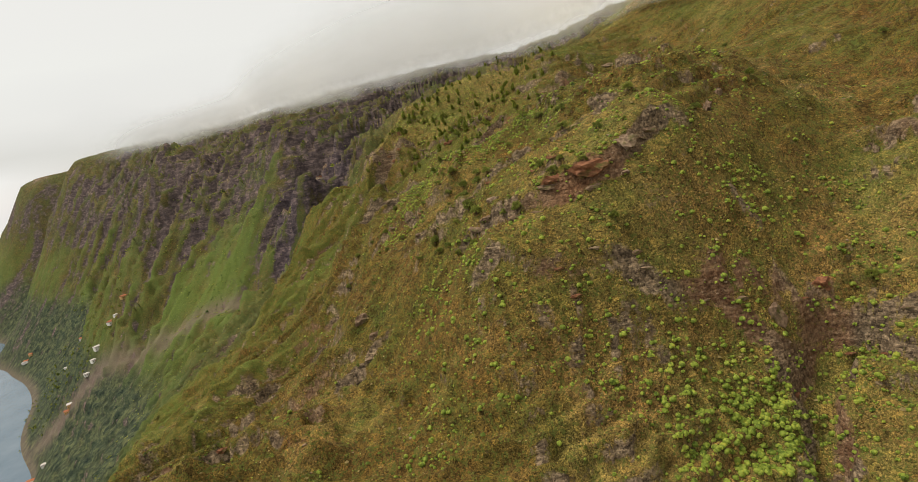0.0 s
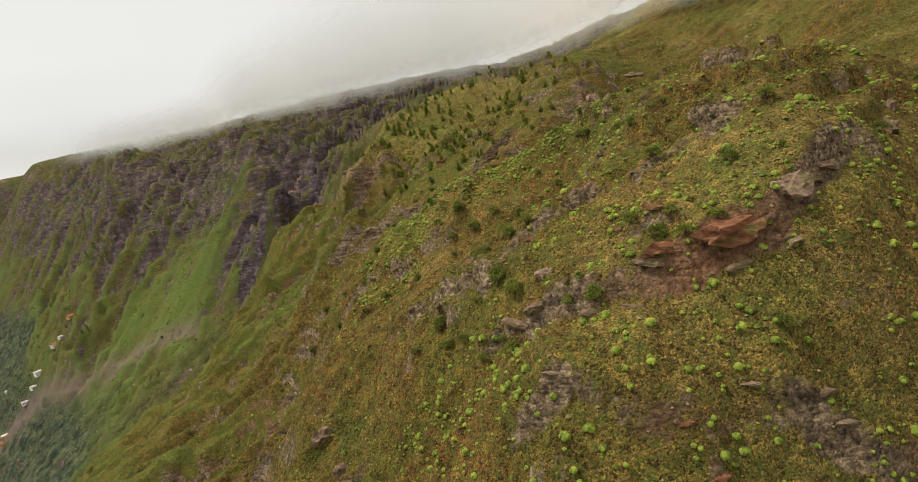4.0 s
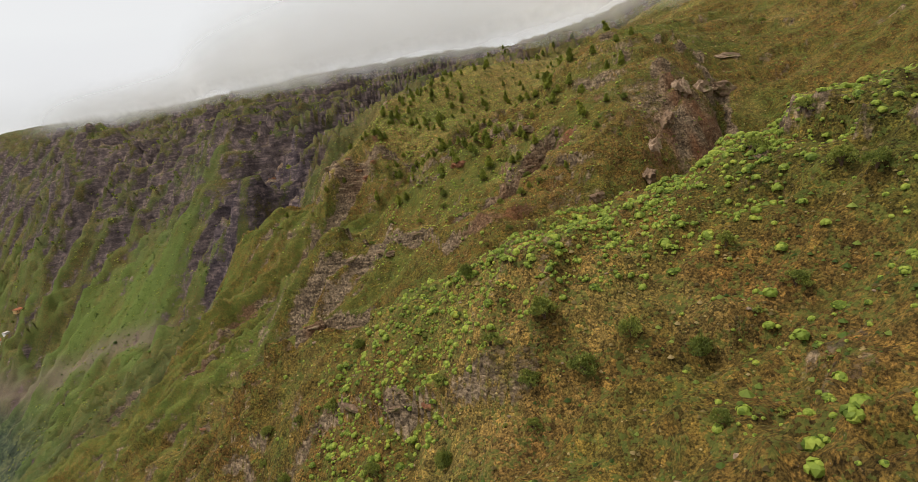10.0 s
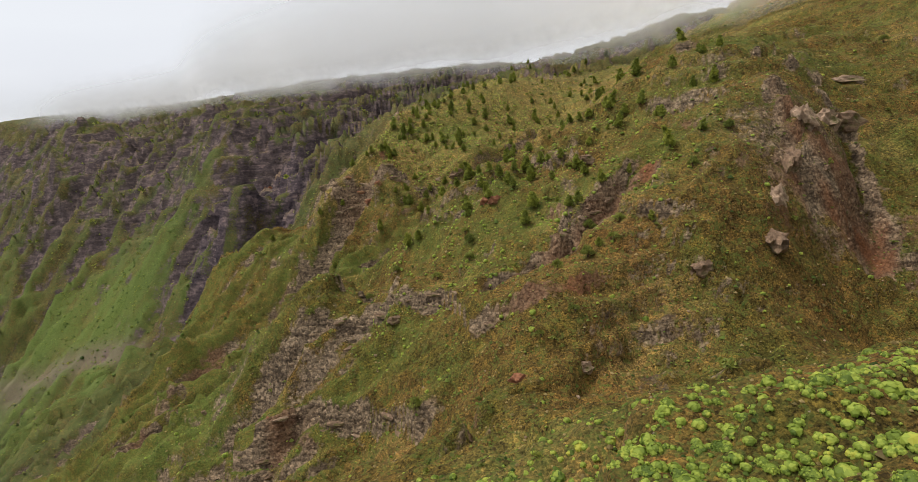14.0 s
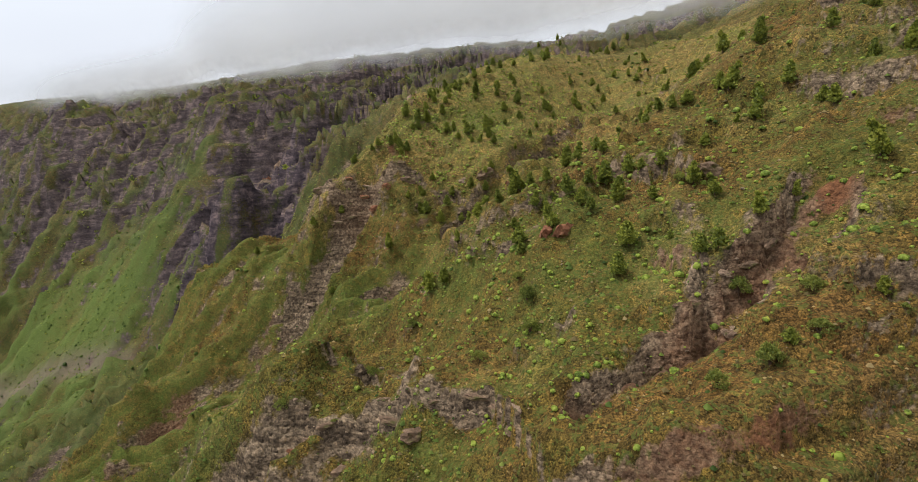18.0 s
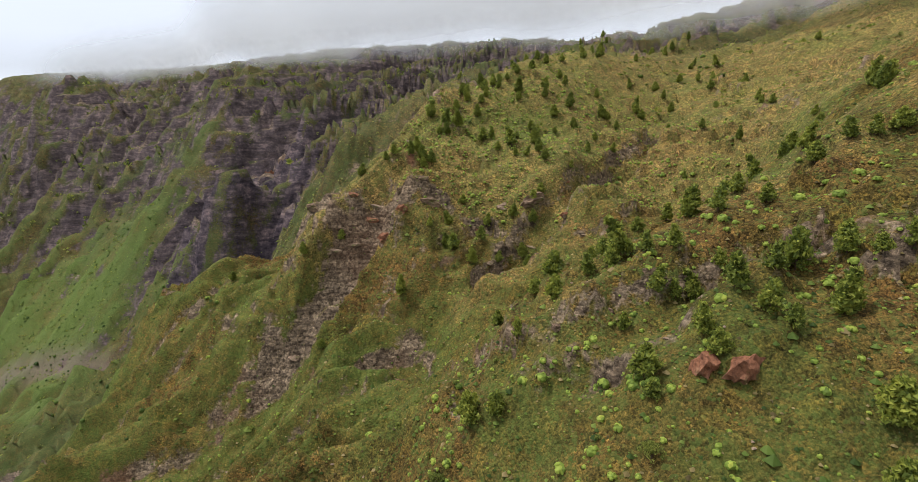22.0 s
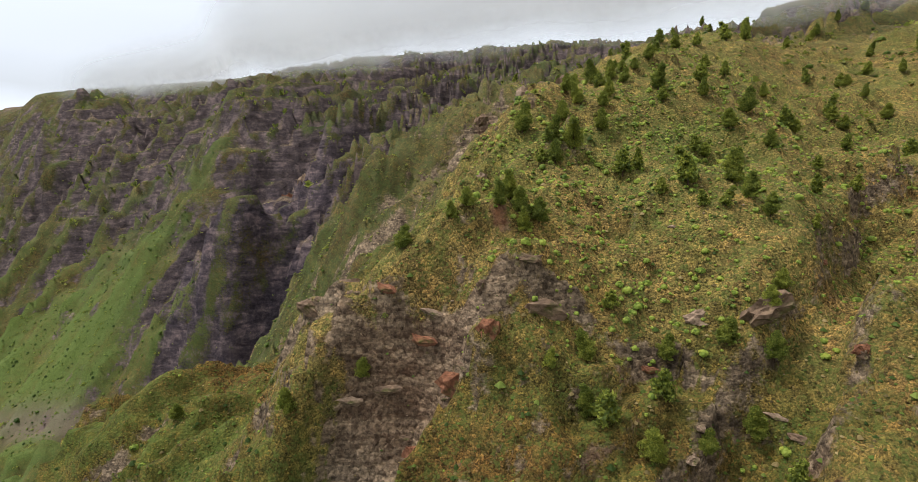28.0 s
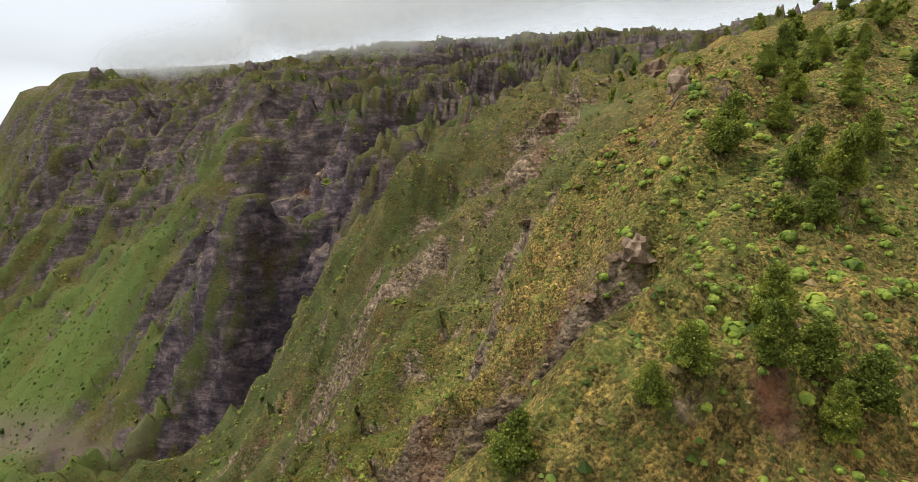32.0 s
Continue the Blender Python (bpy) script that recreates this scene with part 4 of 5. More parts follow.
def big_shrub(seed, h, spread):
    """A woody shrub: several stems from the base, and a broken dome of leaf clumps."""
    rng = np.random.default_rng(seed)
    tv, tf, cs, rs = [], [], [], []
    for _ in range(6):
        a, r = rng.uniform(0, 2 * math.pi), spread * rng.uniform(0.2, 0.6)
        tip = (math.cos(a) * r, math.sin(a) * r, h * rng.uniform(0.5, 0.8))
        lv, lf = tube([(0, 0, -0.3), (tip[0] * 0.4, tip[1] * 0.4, tip[2] * 0.5), tip], [0.09, 0.06, 0.02], 5)
        tf += [tuple(i + len(tv) for i in q) for q in lf]
        tv += lv
    for _ in range(46):
        a, k = rng.uniform(0, 2 * math.pi), math.sqrt(rng.random())
        r = spread * k * rng.uniform(0.8, 1.1)
        cs.append((math.cos(a) * r, math.sin(a) * r, h * (0.25 + 0.72 * math.sqrt(max(0, 1 - k * k)) * rng.uniform(0.55, 1.08))))
        rs.append(rng.uniform(0.32, 0.6) * h / 2.6)
    v, f = puffs(cs, rs, 40, rng, 0.24)
    return tri_mesh("stems", tv, tf, M_BARK), tri_mesh("foliage", v, f, M_SHRUB)


def dome_shape(seed, rings, sides):
    """A rounded cushion of unit radius, uneven like a head of packed rosettes."""
    rng = np.random.default_rng(seed)
    vs, fs = [], []
    for i in range(rings):
        pol = math.pi * 0.62 * (i + 1) / rings
        for k in range(sides):
            az = 2 * math.pi * (k + 0.5 * (i % 2)) / sides
            r = rng.uniform(0.78, 1.12)
            vs.append((math.sin(pol) * math.cos(az) * r, math.sin(pol) * math.sin(az) * r, math.cos(pol) * 0.72 * r + 0.12))
    vs.append((0, 0, 0.86))
    top = len(vs) - 1
    for k in range(sides):
        fs.append((top, k, (k + 1) % sides))
        for i in range(rings - 1):
            a, b = i * sides + k, i * sides + (k + 1) % sides
            c, d = a + sides, b + sides
            fs += [(a, c, b), (b, c, d)]
    return np.array(vs), np.array(fs)


def rosette_shape(seed, heads, petals=5):
    """A cushion of fleshy leaf rosettes of unit radius: shallow cups over a rounded core."""
    rng = np.random.default_rng(seed)
    v0, f0 = dome_shape(seed, 4, 9)
    vs, fs = list(v0 * 0.86), [tuple(f) for f in f0]
    base = len(vs)
    for i in range(heads):
        t = (i + 0.5) / heads
        pol, az = math.acos(1 - 0.95 * t), i * 2.39996 + rng.normal(0, 0.25)
        n = np.array([math.sin(pol) * math.cos(az), math.sin(pol) * math.sin(az), math.cos(pol)])
        c = n * np.array([0.92, 0.92, 0.70]) * rng.uniform(0.9, 1.06)
        a = np.cross(n, (0.3, 0.1, 1.0) if abs(n[2]) < 0.9 else (1.0, 0, 0))
        a /= np.linalg.norm(a)
        b = np.cross(n, a)
        r = rng.uniform(0.10, 0.19)
        ring = [c + (a * math.cos(k * 2 * math.pi / petals) + b * math.sin(k * 2 * math.pi / petals)) * r * rng.uniform(0.75, 1.2) + n * rng.uniform(-0.05, 0.08) for k in range(petals)]
        vs += [c + n * 0.02] + ring
        fs += [(base, base + 1 + k, base + 1 + (k + 1) % petals) for k in range(petals)]
        base += petals + 1
    return np.array(vs), np.array(fs)


def on_ground(xy, sink=0.0):
    xy = np.asarray(xy, float)
    return np.c_[xy, height(xy[:, 0], xy[:, 1]) - sink]


def strewn(name, shapes, places, sizes, tall, mat, label, category):
    """Many small plants of a kind, in one mesh."""
    vs, fs, base = [], [], 0
    turn = RNG.uniform(0, 2 * np.pi, len(places))
    pick = RNG.integers(0, len(shapes), len(places))
    for k, (v, f) in enumerate(shapes):
        m = pick == k
        if not m.any():
            continue
        c, s = np.cos(turn[m])[:, None], np.sin(turn[m])[:, None]
        sz = sizes[m][:, None]
        x = (v[None, :, 0] * c - v[None, :, 1] * s) * sz
        y = (v[None, :, 0] * s + v[None, :, 1] * c) * sz
        z = v[None, :, 2] * sz * tall
        vv = np.stack([x, y, z], -1) + places[m][:, None]
        n = m.sum()
        vs.append(vv.reshape(-1, 3))
        fs.append((f[None] + (np.arange(n) * len(v))[:, None, None]).reshape(-1, 3) + base)
        base += n * len(v)
    return tagged(new(name, tri_mesh(name, np.concatenate(vs), np.concatenate(fs), mat)), label, category, kind="stuff")


def scatter(count, x0, x1, y0, y1, density):
    """Random places, kept by a density from 0 to 1."""
    xy = np.c_[RNG.uniform(x0, x1, count), RNG.uniform(y0, y1, count)]
    return xy[RNG.random(count) < density(xy[:, 0], xy[:, 1])]


# pines, grove by grove: places of the trunks
PINES_POINT = ((-61, 435), (-58, 436), (-52, 442), (-54, 438), (-68, 435), (-48, 439), (-40, 458), (-40, 469), (-49, 461), (-44, 457), (-44, 454), (-37, 482), (-27,
    489), (-30, 477), (-21, 490), (-37, 475), (-32, 473), (-33, 466), (-31, 491), (-1, 523))
PINES_SPUR = ((-50, 440), (-50, 437), (-17, 494), (-7, 484), (-17, 484), (-21, 452), (-27, 446), (-15, 448), (-15, 442), (-13, 439), (-15, 430), (-18, 428), (2,
    482), (-5, 475), (-25, 485), (-39, 479), (-26, 492), (18, 510), (-5, 526), (85, 607), (97, 612), (119, 630), (44, 667), (50, 517), (50, 508), (49,
    525), (20, 494), (1, 469), (-43, 421), (-42, 425), (-36, 416), (-31, 427), (-18, 425), (-28, 419), (-116, 445), (-84, 424), (-74, 429), (-21, 421),
    (-24, 426))
PINES_SLOPE = ((-48, 422), (-41, 418), (-33, 421), (-77, 410), (-38, 431), (-32, 454), (-28, 455), (-23, 446), (-19, 442), (-17, 479), (-14, 467), (-6, 467), (-24,
    491), (3, 497), (8, 464), (17, 470), (50, 529), (-1, 365), (-10, 347), (-12, 348), (-3, 350), (46, 416), (35, 401), (24, 378), (20, 369), (59, 450),
    (63, 464), (-16, 354), (-19, 355), (-14, 356), (-26, 359), (-25, 352), (-22, 369), (-31, 374), (-17, 344), (-5, 336), (-7, 339), (55, 424), (29, 440),
    (16, 418), (25, 403), (-8, 352), (-7, 403), (6, 357), (7, 368), (30, 425))
PINES_GULLY = ((21, 339), (-3, 333), (8, 331), (15, 330), (15, 322), (8, 338), (13, 339), (7, 341), (37, 339), (39, 332), (39, 329), (29, 336), (26, 337), (33, 342),
    (25, 317), (7, 321), (8, 312), (2, 334), (-11, 336), (-46, 455), (-22, 443), (-12, 468), (4, 457), (-33, 342), (-30, 351), (0, 359), (-2, 340), (25,
    363), (40, 386), (31, 353), (45, 442), (39, 453), (49, 345), (117, 522), (1, 324), (-17, 333))
SHRUBS_RED_RAVINE = ((-41, 341), (-48, 328), (-63, 318), (12, 308), (17, 299), (13, 292), (0, 290), (7, 292))
PINES_RAVINE = ((17, 311), (10, 310), (23, 295), (-11, 333), (-2, 319), (-37, 344), (-54, 409), (34, 311), (42, 312), (56, 334), (10, 292), (-5, 442), (13, 461), (31,
    349), (28, 363), (44, 362))
SHRUBS_CUSHION_SLOPE = ((-18, 316), (1, 278), (-7, 275), (-27, 315), (-33, 281))
SHRUBS_RIBS = ((32, 183), (16, 191), (28, 190), (28, 185), (32, 173), (140, 296), (-13, 192), (-10, 186), (-4, 186), (-10, 189), (-21, 190), (-32, 196), (4, 172),
    (13, 158), (2, 148), (5, 146), (2, 151), (-59, 227), (-52, 215), (-39, 196), (-36, 220), (2, 187), (-18, 323), (-3, 155), (5, 158), (5, 149), (-66,
    223))
SHRUBS_NEAR_SPUR = ((31, 200), (35, 184), (41, 168), (27, 142), (32, 165), (19, 184), (-7, 192), (-15, 210), (2, 158), (8, 183), (-5, 158), (-1, 135), (-3, 141), (-20,
    147), (-13, 143), (-10, 139), (-3, 130), (-7, 133), (17, 129), (22, 126), (10, 124), (6, 126), (22, 122), (-59, 223), (-21, 197), (-49, 219), (-41,
    214), (24, 199), (-7, 142), (13, 331), (20, 125), (27, 122), (-15, 149), (33, 130), (126, 359))
SHRUBS_FIRST_SPUR = ((60, 135), (86, 155), (48, 311), (-18, 329), (45, 139), (31, 115), (86, 112), (145, 181), (143, 280), (35, 303))


def planted(kind, makers, places, sizes, label, category, group):
    protos = []
    for i, (wood, leaf) in enumerate(makers):
        root = tagged(new(kind), label, category, group)
        part("trunk" if kind == "pine_tree" else "stems", wood, root)
        part("crown" if kind == "pine_tree" else "foliage", leaf, root)
        protos.append(root)
    first = [True] * len(protos)
    for k, (x, y) in enumerate(places):
        i = int(RNG.integers(0, len(protos)))
        s = sizes(x, y)
        m = pose(x, y, float(height(np.array([x]), np.array([y]))[0]) - 0.15, RNG.uniform(-3, 3), RNG.uniform(-3, 3), RNG.uniform(0, 360)) @ Matrix.Diagonal((s, s, s * RNG.uniform(0.9, 1.15), 1))
        if first[i]:
            protos[i].matrix_basis = m
            first[i] = False
        else:
            c = copy_thing(protos[i], m)
            c.matrix_basis = m
    for p, unused in zip(protos, first):
        if unused:
            p.matrix_basis = pose(170, 600, float(height(np.array([170.0]), np.array([600.0]))[0]))


def jittered(groves):
    return [(x + RNG.uniform(-0.5, 0.5), y + RNG.uniform(-0.5, 0.5)) for g in groves for x, y in g]


extra = scatter(200, -60, 90, 480, 700, lambda x, y: 0.5 * smooth(435, 470, height(x, y)) * (1 - smooth(545, 560, height(x, y))))
gully_extra = scatter(60, -25, 75, 330, 415, lambda x, y: 0.34 + 0 * x)
planted("pine_tree", [pine(s, h, w, f, 90) for s, h, w, f in ((1, 6.2, 0.30, 1.0), (2, 5.2, 0.38, 1.1), (4, 4.4, 0.40, 1.2), (5, 6.0, 0.34, 1.0))],
        jittered((PINES_POINT, PINES_SPUR)), lambda x, y: RNG.uniform(0.55, 0.9), "yellow-green pine with rounded needle clumps on the spur", "tree", "pines on the mountainside")
planted("pine_tree", [pine(s, h, w, f, 12) for s, h, w, f in ((1, 6.2, 0.30, 1.0), (2, 5.2, 0.40, 1.1), (3, 6.6, 0.26, 0.9), (4, 4.4, 0.44, 1.2), (6, 3.6, 0.34, 1.0))],
        jittered((PINES_SLOPE, PINES_GULLY, PINES_RAVINE)) + [tuple(p) for p in extra] + [tuple(p) for p in gully_extra],
        lambda x, y: RNG.uniform(0.5, 0.95), "green pine with dense needle clumps on the slope", "tree", "pines on the mountainside")
planted("woody_shrub", [big_shrub(s, h, w) for s, h, w in ((11, 2.6, 1.5), (12, 2.2, 1.8), (13, 3.0, 1.4), (14, 1.8, 1.5))],
        jittered((SHRUBS_RED_RAVINE, SHRUBS_CUSHION_SLOPE, SHRUBS_RIBS, SHRUBS_NEAR_SPUR, SHRUBS_FIRST_SPUR)), lambda x, y: RNG.uniform(0.6, 1.05),
        "rounded dark green woody shrub on the grassy slope", "shrub", "shrubs on the mountainside")

# rosette cushions: dense on the damp ribs, thin elsewhere
def head_cluster(seed, heads):
    """A small cushion of unit radius: blunt leafy heads packed side by side."""
    rng = np.random.default_rng(seed)
    v0, f0 = dome_shape(seed, 2, 5)
    vs, fs = list(v0 * 0.8), [tuple(f) for f in f0]
    for i in range(heads):
        t = (i + 0.35) / heads
        pol, az = math.acos(1 - 1.05 * t), i * 2.39996 + rng.normal(0, 0.3)
        d = np.array([math.sin(pol) * math.cos(az), math.sin(pol) * math.sin(az), math.cos(pol)])
        a = np.cross(d, (0.31, 0.17, 0.93) if abs(d[2]) < 0.9 else (1.0, 0.1, 0))
        a /= np.linalg.norm(a)
        b = np.cross(d, a)
        c, r = d * np.array([0.72, 0.72, 0.62]) * rng.uniform(0.88, 1.1), rng.uniform(0.36, 0.50)
        k0 = len(vs)
        vs.append(c + d * r * 0.5)
        for k in range(5):
            w = 2 * math.pi * k / 5
            vs.append(c + (a * math.cos(w) + b * math.sin(w)) * r * rng.uniform(0.8, 1.15))
        fs += [(k0, k0 + 1 + k, k0 + 1 + (k + 1) % 5) for k in range(5)]
    return np.array(vs), np.array(fs)


ROSETTES = [head_cluster(s, h) for s, h in ((21, 8), (22, 9), (23, 10), (24, 7))]


def rosette_density(x, y):
    p = fbm(x / 14.0, y / 14.0, 3, 301)
    lush = field(LUSH, x, y)
    d = 0.05 + 0.30 * smooth(0.05, 0.45, p) + 0.45 * smooth(0.05, 0.5, lush) * smooth(-0.35, 0.2, p)
    d = d + 0.9 * spot(x, y, 25, 212, 60, 17) + 0.6 * spot(x, y, 50, 96, 30, 9) + 0.5 * spot(x, y, -8, 307, 26, 12) + 0.3 * spot(x, y, -9, 326, 14, 8) + 0.35 * spot(x, y, -20, 450, 30, 18)
    return np.clip(d * (1 - 0.75 * smooth(0.35, 0.7, field(ROCK, x, y))), 0, 1)


xy = np.concatenate([scatter(12500, -125, 125, 88, 520, rosette_density), scatter(10000, -45, 75, 192, 236, lambda x, y: np.clip(1.1 * spot(x, y, 15, 210, 60, 16), 0, 1)),
                     scatter(260, 30, 58, 84, 102, lambda x, y: 0.9 + 0 * x), scatter(1300, 25, 90, 82, 112, lambda x, y: np.clip(0.25 + 0.8 * spot(x, y, 52, 94, 16, 9), 0, 1)), scatter(5200, -30, 100, 96, 140, lambda x, y: np.clip(0.3 + 0.9 * fbm(x / 12.0, y / 12.0, 3, 311), 0, 1)),
                     scatter(3600, 5, 90, 140, 205, lambda x, y: np.clip(0.25 + 1.1 * fbm(x / 12.0, y / 12.0, 3, 312), 0, 1)), scatter(1800, -45, 50, 275, 420, lambda x, y: np.clip(0.35 + 1.0 * fbm(x / 12.0, y / 12.0, 3, 315), 0, 1)), scatter(2200, -45, 35, 300, 362, lambda x, y: np.clip(0.35 + 0.9 * fbm(x / 12.0, y / 12.0, 3, 313), 0, 1)),
                     scatter(700, -58, -18, 426, 470, lambda x, y: 0.6 + 0 * x), scatter(6000, -60, 50, 425, 520, lambda x, y: np.clip(0.5 + 0.9 * fbm(x / 14.0, y / 14.0, 3, 314), 0, 1))])
far_xy = scatter(9000, -240, 120, 400, 640, lambda x, y: 0.5 * rosette_density(x, y) * np.where((y > 520) | (x < -130), 1, 0))
fan_xy = scatter(5000, -480, -250, 560, 800, lambda x, y: smooth(0.2, 0.6, field(LUSH, x, y)) * 0.6)
big = RNG.random(len(xy)) < 0.30 * spot(xy[:, 0], xy[:, 1], 25, 210, 60, 20) + 0.08
own = RNG.permutation(np.flatnonzero(big))[:290]
rest = np.setdiff1d(np.arange(len(xy)), own)
sz = np.exp(RNG.normal(-1.12, 0.48, len(xy))) * (1 + 0.3 * smooth(150, 110, xy[:, 1]) + 1.3 * spot(xy[:, 0], xy[:, 1], 46, 94, 12, 8) - 0.05 * spot(xy[:, 0], xy[:, 1], 15, 210, 60, 18))
sz = np.minimum(sz, 0.95)
strewn("rosette_plants", ROSETTES, on_ground(xy[rest]), sz[rest], 1.0, M_ROSETTE, "pale green succulent rosette cushions scattered over the slope", "plants")
allfar = np.concatenate([far_xy, fan_xy])
strewn("distant_rosette_plants", [dome_shape(31, 2, 6), dome_shape(32, 2, 5)], on_ground(allfar), np.exp(RNG.normal(-0.5, 0.4, len(allfar))), 1.0, M_HERB, "pale green cushions dotted over the farther slopes", "plants")
cushions = [tri_mesh("leaf_cushion", *rosette_shape(s, h, 6), M_ROSETTE) for s, h in ((41, 80), (42, 70), (43, 90))]
for k, i in enumerate(own):
    s = float(RNG.uniform(0.45, 0.85))
    ob = tagged(new("rosette_bush", cushions[k % 3]), "rounded yellow-green succulent bush of fleshy rosettes", "bush", "rosette bushes on the slope")
    p = on_ground(xy[i:i + 1])[0]
    ob.matrix_basis = pose(p[0], p[1], p[2] - 0.05, 0, 0, RNG.uniform(0, 360)) @ Matrix.Diagonal((s, s, s * 0.95, 1))


def tuft_shape(seed, blades, width, up):
    return spray((0, 0, 0), 1.0, blades, np.random.default_rng(seed), width, up)


def tuft_density(x, y):
    return np.clip(0.55 + 0.8 * fbm(x / 6.0, y / 6.0, 3, 321), 0, 1) * (1 - 0.7 * smooth(0.4, 0.7, field(ROCK, x, y)))


def herb_density(x, y):
    return np.clip(0.08 + 0.9 * smooth(-0.15, 0.45, field(LUSH, x, y) + 0.7 * fbm(x / 9.0, y / 9.0, 3, 331)), 0, 1) * (1 - 0.8 * smooth(0.4, 0.7, field(ROCK, x, y)))


txy = scatter(45000, -125, 125, 92, 500, tuft_density)
strewn("grass_tufts", [dome_shape(s, 1, n) for s, n in ((51, 5), (52, 6), (53, 5), (54, 4))], on_ground(txy), np.exp(RNG.normal(-1.45, 0.4, len(txy))), 0.7, M_TUFT, "dry straw and olive grass tufts covering the slope", "grass")
hxy = scatter(90000, -125, 125, 92, 500, herb_density)
strewn("green_herbs", [dome_shape(s, 1, n) for s, n in ((61, 5), (62, 6), (63, 5))], on_ground(hxy), np.exp(RNG.normal(-1.5, 0.45, len(hxy))), 0.75, M_HERB, "low green herbs and small shrubs on the slope", "plants")
sxy = scatter(9000, -130, 130, 92, 560, lambda x, y: np.clip(0.12 + 0.8 * smooth(0.1, 0.6, fbm(x / 20.0, y / 20.0, 3, 341)), 0, 1))
lows = []
for s in (71, 72, 73):
    r = np.random.default_rng(s)
    lows.append(puffs([(r.uniform(-0.6, 0.6), r.uniform(-0.6, 0.6), r.uniform(0.1, 0.7)) for _ in range(6)], r.uniform(0.35, 0.6, 6), 9, r, 0.5))
strewn("low_shrubs", lows, on_ground(sxy), np.exp(RNG.normal(-0.65, 0.35, len(sxy))), 0.9, M_SHRUB, "low olive green shrubs in drifts on the slope", "shrubs")
mid_xy = scatter(13000, -190, 0, 466, 650, lambda x, y: np.clip(0.3 + 1.1 * fbm(x / 16.0, y / 16.0, 3, 352), 0, 1))
strewn("ridge_shrubs", [tuft_shape(s, 8, 0.45, 0.5) for s in (84, 85, 86)], on_ground(mid_xy), np.exp(RNG.normal(-0.45, 0.4, len(mid_xy))), 0.7, M_SHRUB, "low olive shrubs dotted over the rocky ridge", "shrubs")
mid_xy = scatter(20000, -520, 260, 480, 900, lambda x, y: np.clip(0.25 + 0.8 * fbm(x / 30.0, y / 30.0, 3, 351), 0, 1) * (1 - 0.5 * smooth(0.4, 0.7, field(ROCK, x, y))))
strewn("distant_shrubs", [tuft_shape(s, 9, 0.4, 0.6) for s in (81, 82, 83)], on_ground(mid_xy), np.exp(RNG.normal(0.05, 0.4, len(mid_xy))), 0.8, M_SHRUB, "small dark shrubs dotted over the farther ridges", "shrubs")
wall_xy = scatter(5500, -1100, 150, 780, 1350, lambda x, y: np.clip(0.35 + 0.8 * fbm(x / 50.0, y / 50.0, 3, 361), 0, 1))
strewn("far_trees", [tuft_shape(s, 9, 0.35, 1.0) for s in (91, 92)], on_ground(wall_xy), np.exp(RNG.normal(0.9, 0.35, len(wall_xy))), 1.3, M_SHRUB, "small dark trees and bushes on the far scarp", "trees")


# ---- rocks ----
def rock_mesh(seed, mat, fine=3):
    """A craggy outcrop of about unit size: one lump split along joints and beds."""
    rng = np.random.default_rng(100 + seed)
    bm = bmesh.new()
    bmesh.ops.create_icosphere(bm, subdivisions=fine, radius=1.0)
    unit = np.array([v.co[:] for v in bm.verts])
    tri = np.array([[v.index for v in f.verts] for f in bm.faces])
    bm.free()
    planes = rng.normal(size=(22, 3))
    planes /= np.linalg.norm(planes, axis=1)[:, None]
    reach = rng.uniform(0.45, 0.95, 22)
    dots = unit @ planes.T
    r = np.minimum(np.where(dots > 0.05, reach / np.maximum(dots, 0.05), 9).min(1), 1.2)
    off = Vector((seed * 3.7, seed * 1.9, 0))
    split = np.array([noise.ridged_multi_fractal(Vector(p) * 1.6 + off, 0.8, 2.2, 4, 0.9, 1.8) for p in unit])
    grit = np.array([noise.turbulence(Vector(p) * 5 + off, 3, True) for p in unit])
    return tri_mesh("rock", unit * (r * (0.50 + 0.27 * split + 0.22 * grit))[:, None], tri, mat)


ROCKS = {"lava": [rock_mesh(k, M_ROCK) for k in (1, 2, 3)], "pale": [rock_mesh(k, M_PALE) for k in (4, 5)], "rusty": [rock_mesh(k, M_RUST) for k in (6, 7)]}
ROCK_WORDS = {"lava": "craggy grey-brown lava rock outcrop on the slope", "pale": "weathered pale rock outcrop breaking from the slope", "rusty": "rust-stained rock outcrop with a broken face"}


SLABS = {"slab": [rock_mesh(k, m, 2) for k, m in ((11, M_ROCK), (12, M_PALE), (13, M_ROCK), (14, M_RUST), (15, M_ROCK))]}
ROCKS.update(SLABS)
ROCK_WORDS["slab"] = "broken slab of brown lava rock along a ledge"


def outcrop(x, y, length, width, tall, turn, kind="lava", k=0):
    me = ROCKS[kind][k % len(ROCKS[kind])]
    ob = tagged(new("rock_outcrop", me), ROCK_WORDS[kind], "rock", "rock outcrops")
    z = float(height(np.array([x]), np.array([y]))[0])
    ob.matrix_basis = pose(x, y, z - 0.25 * tall, RNG.uniform(-8, 8), RNG.uniform(-8, 8), turn) @ Matrix.Diagonal((length, width, tall, 1))


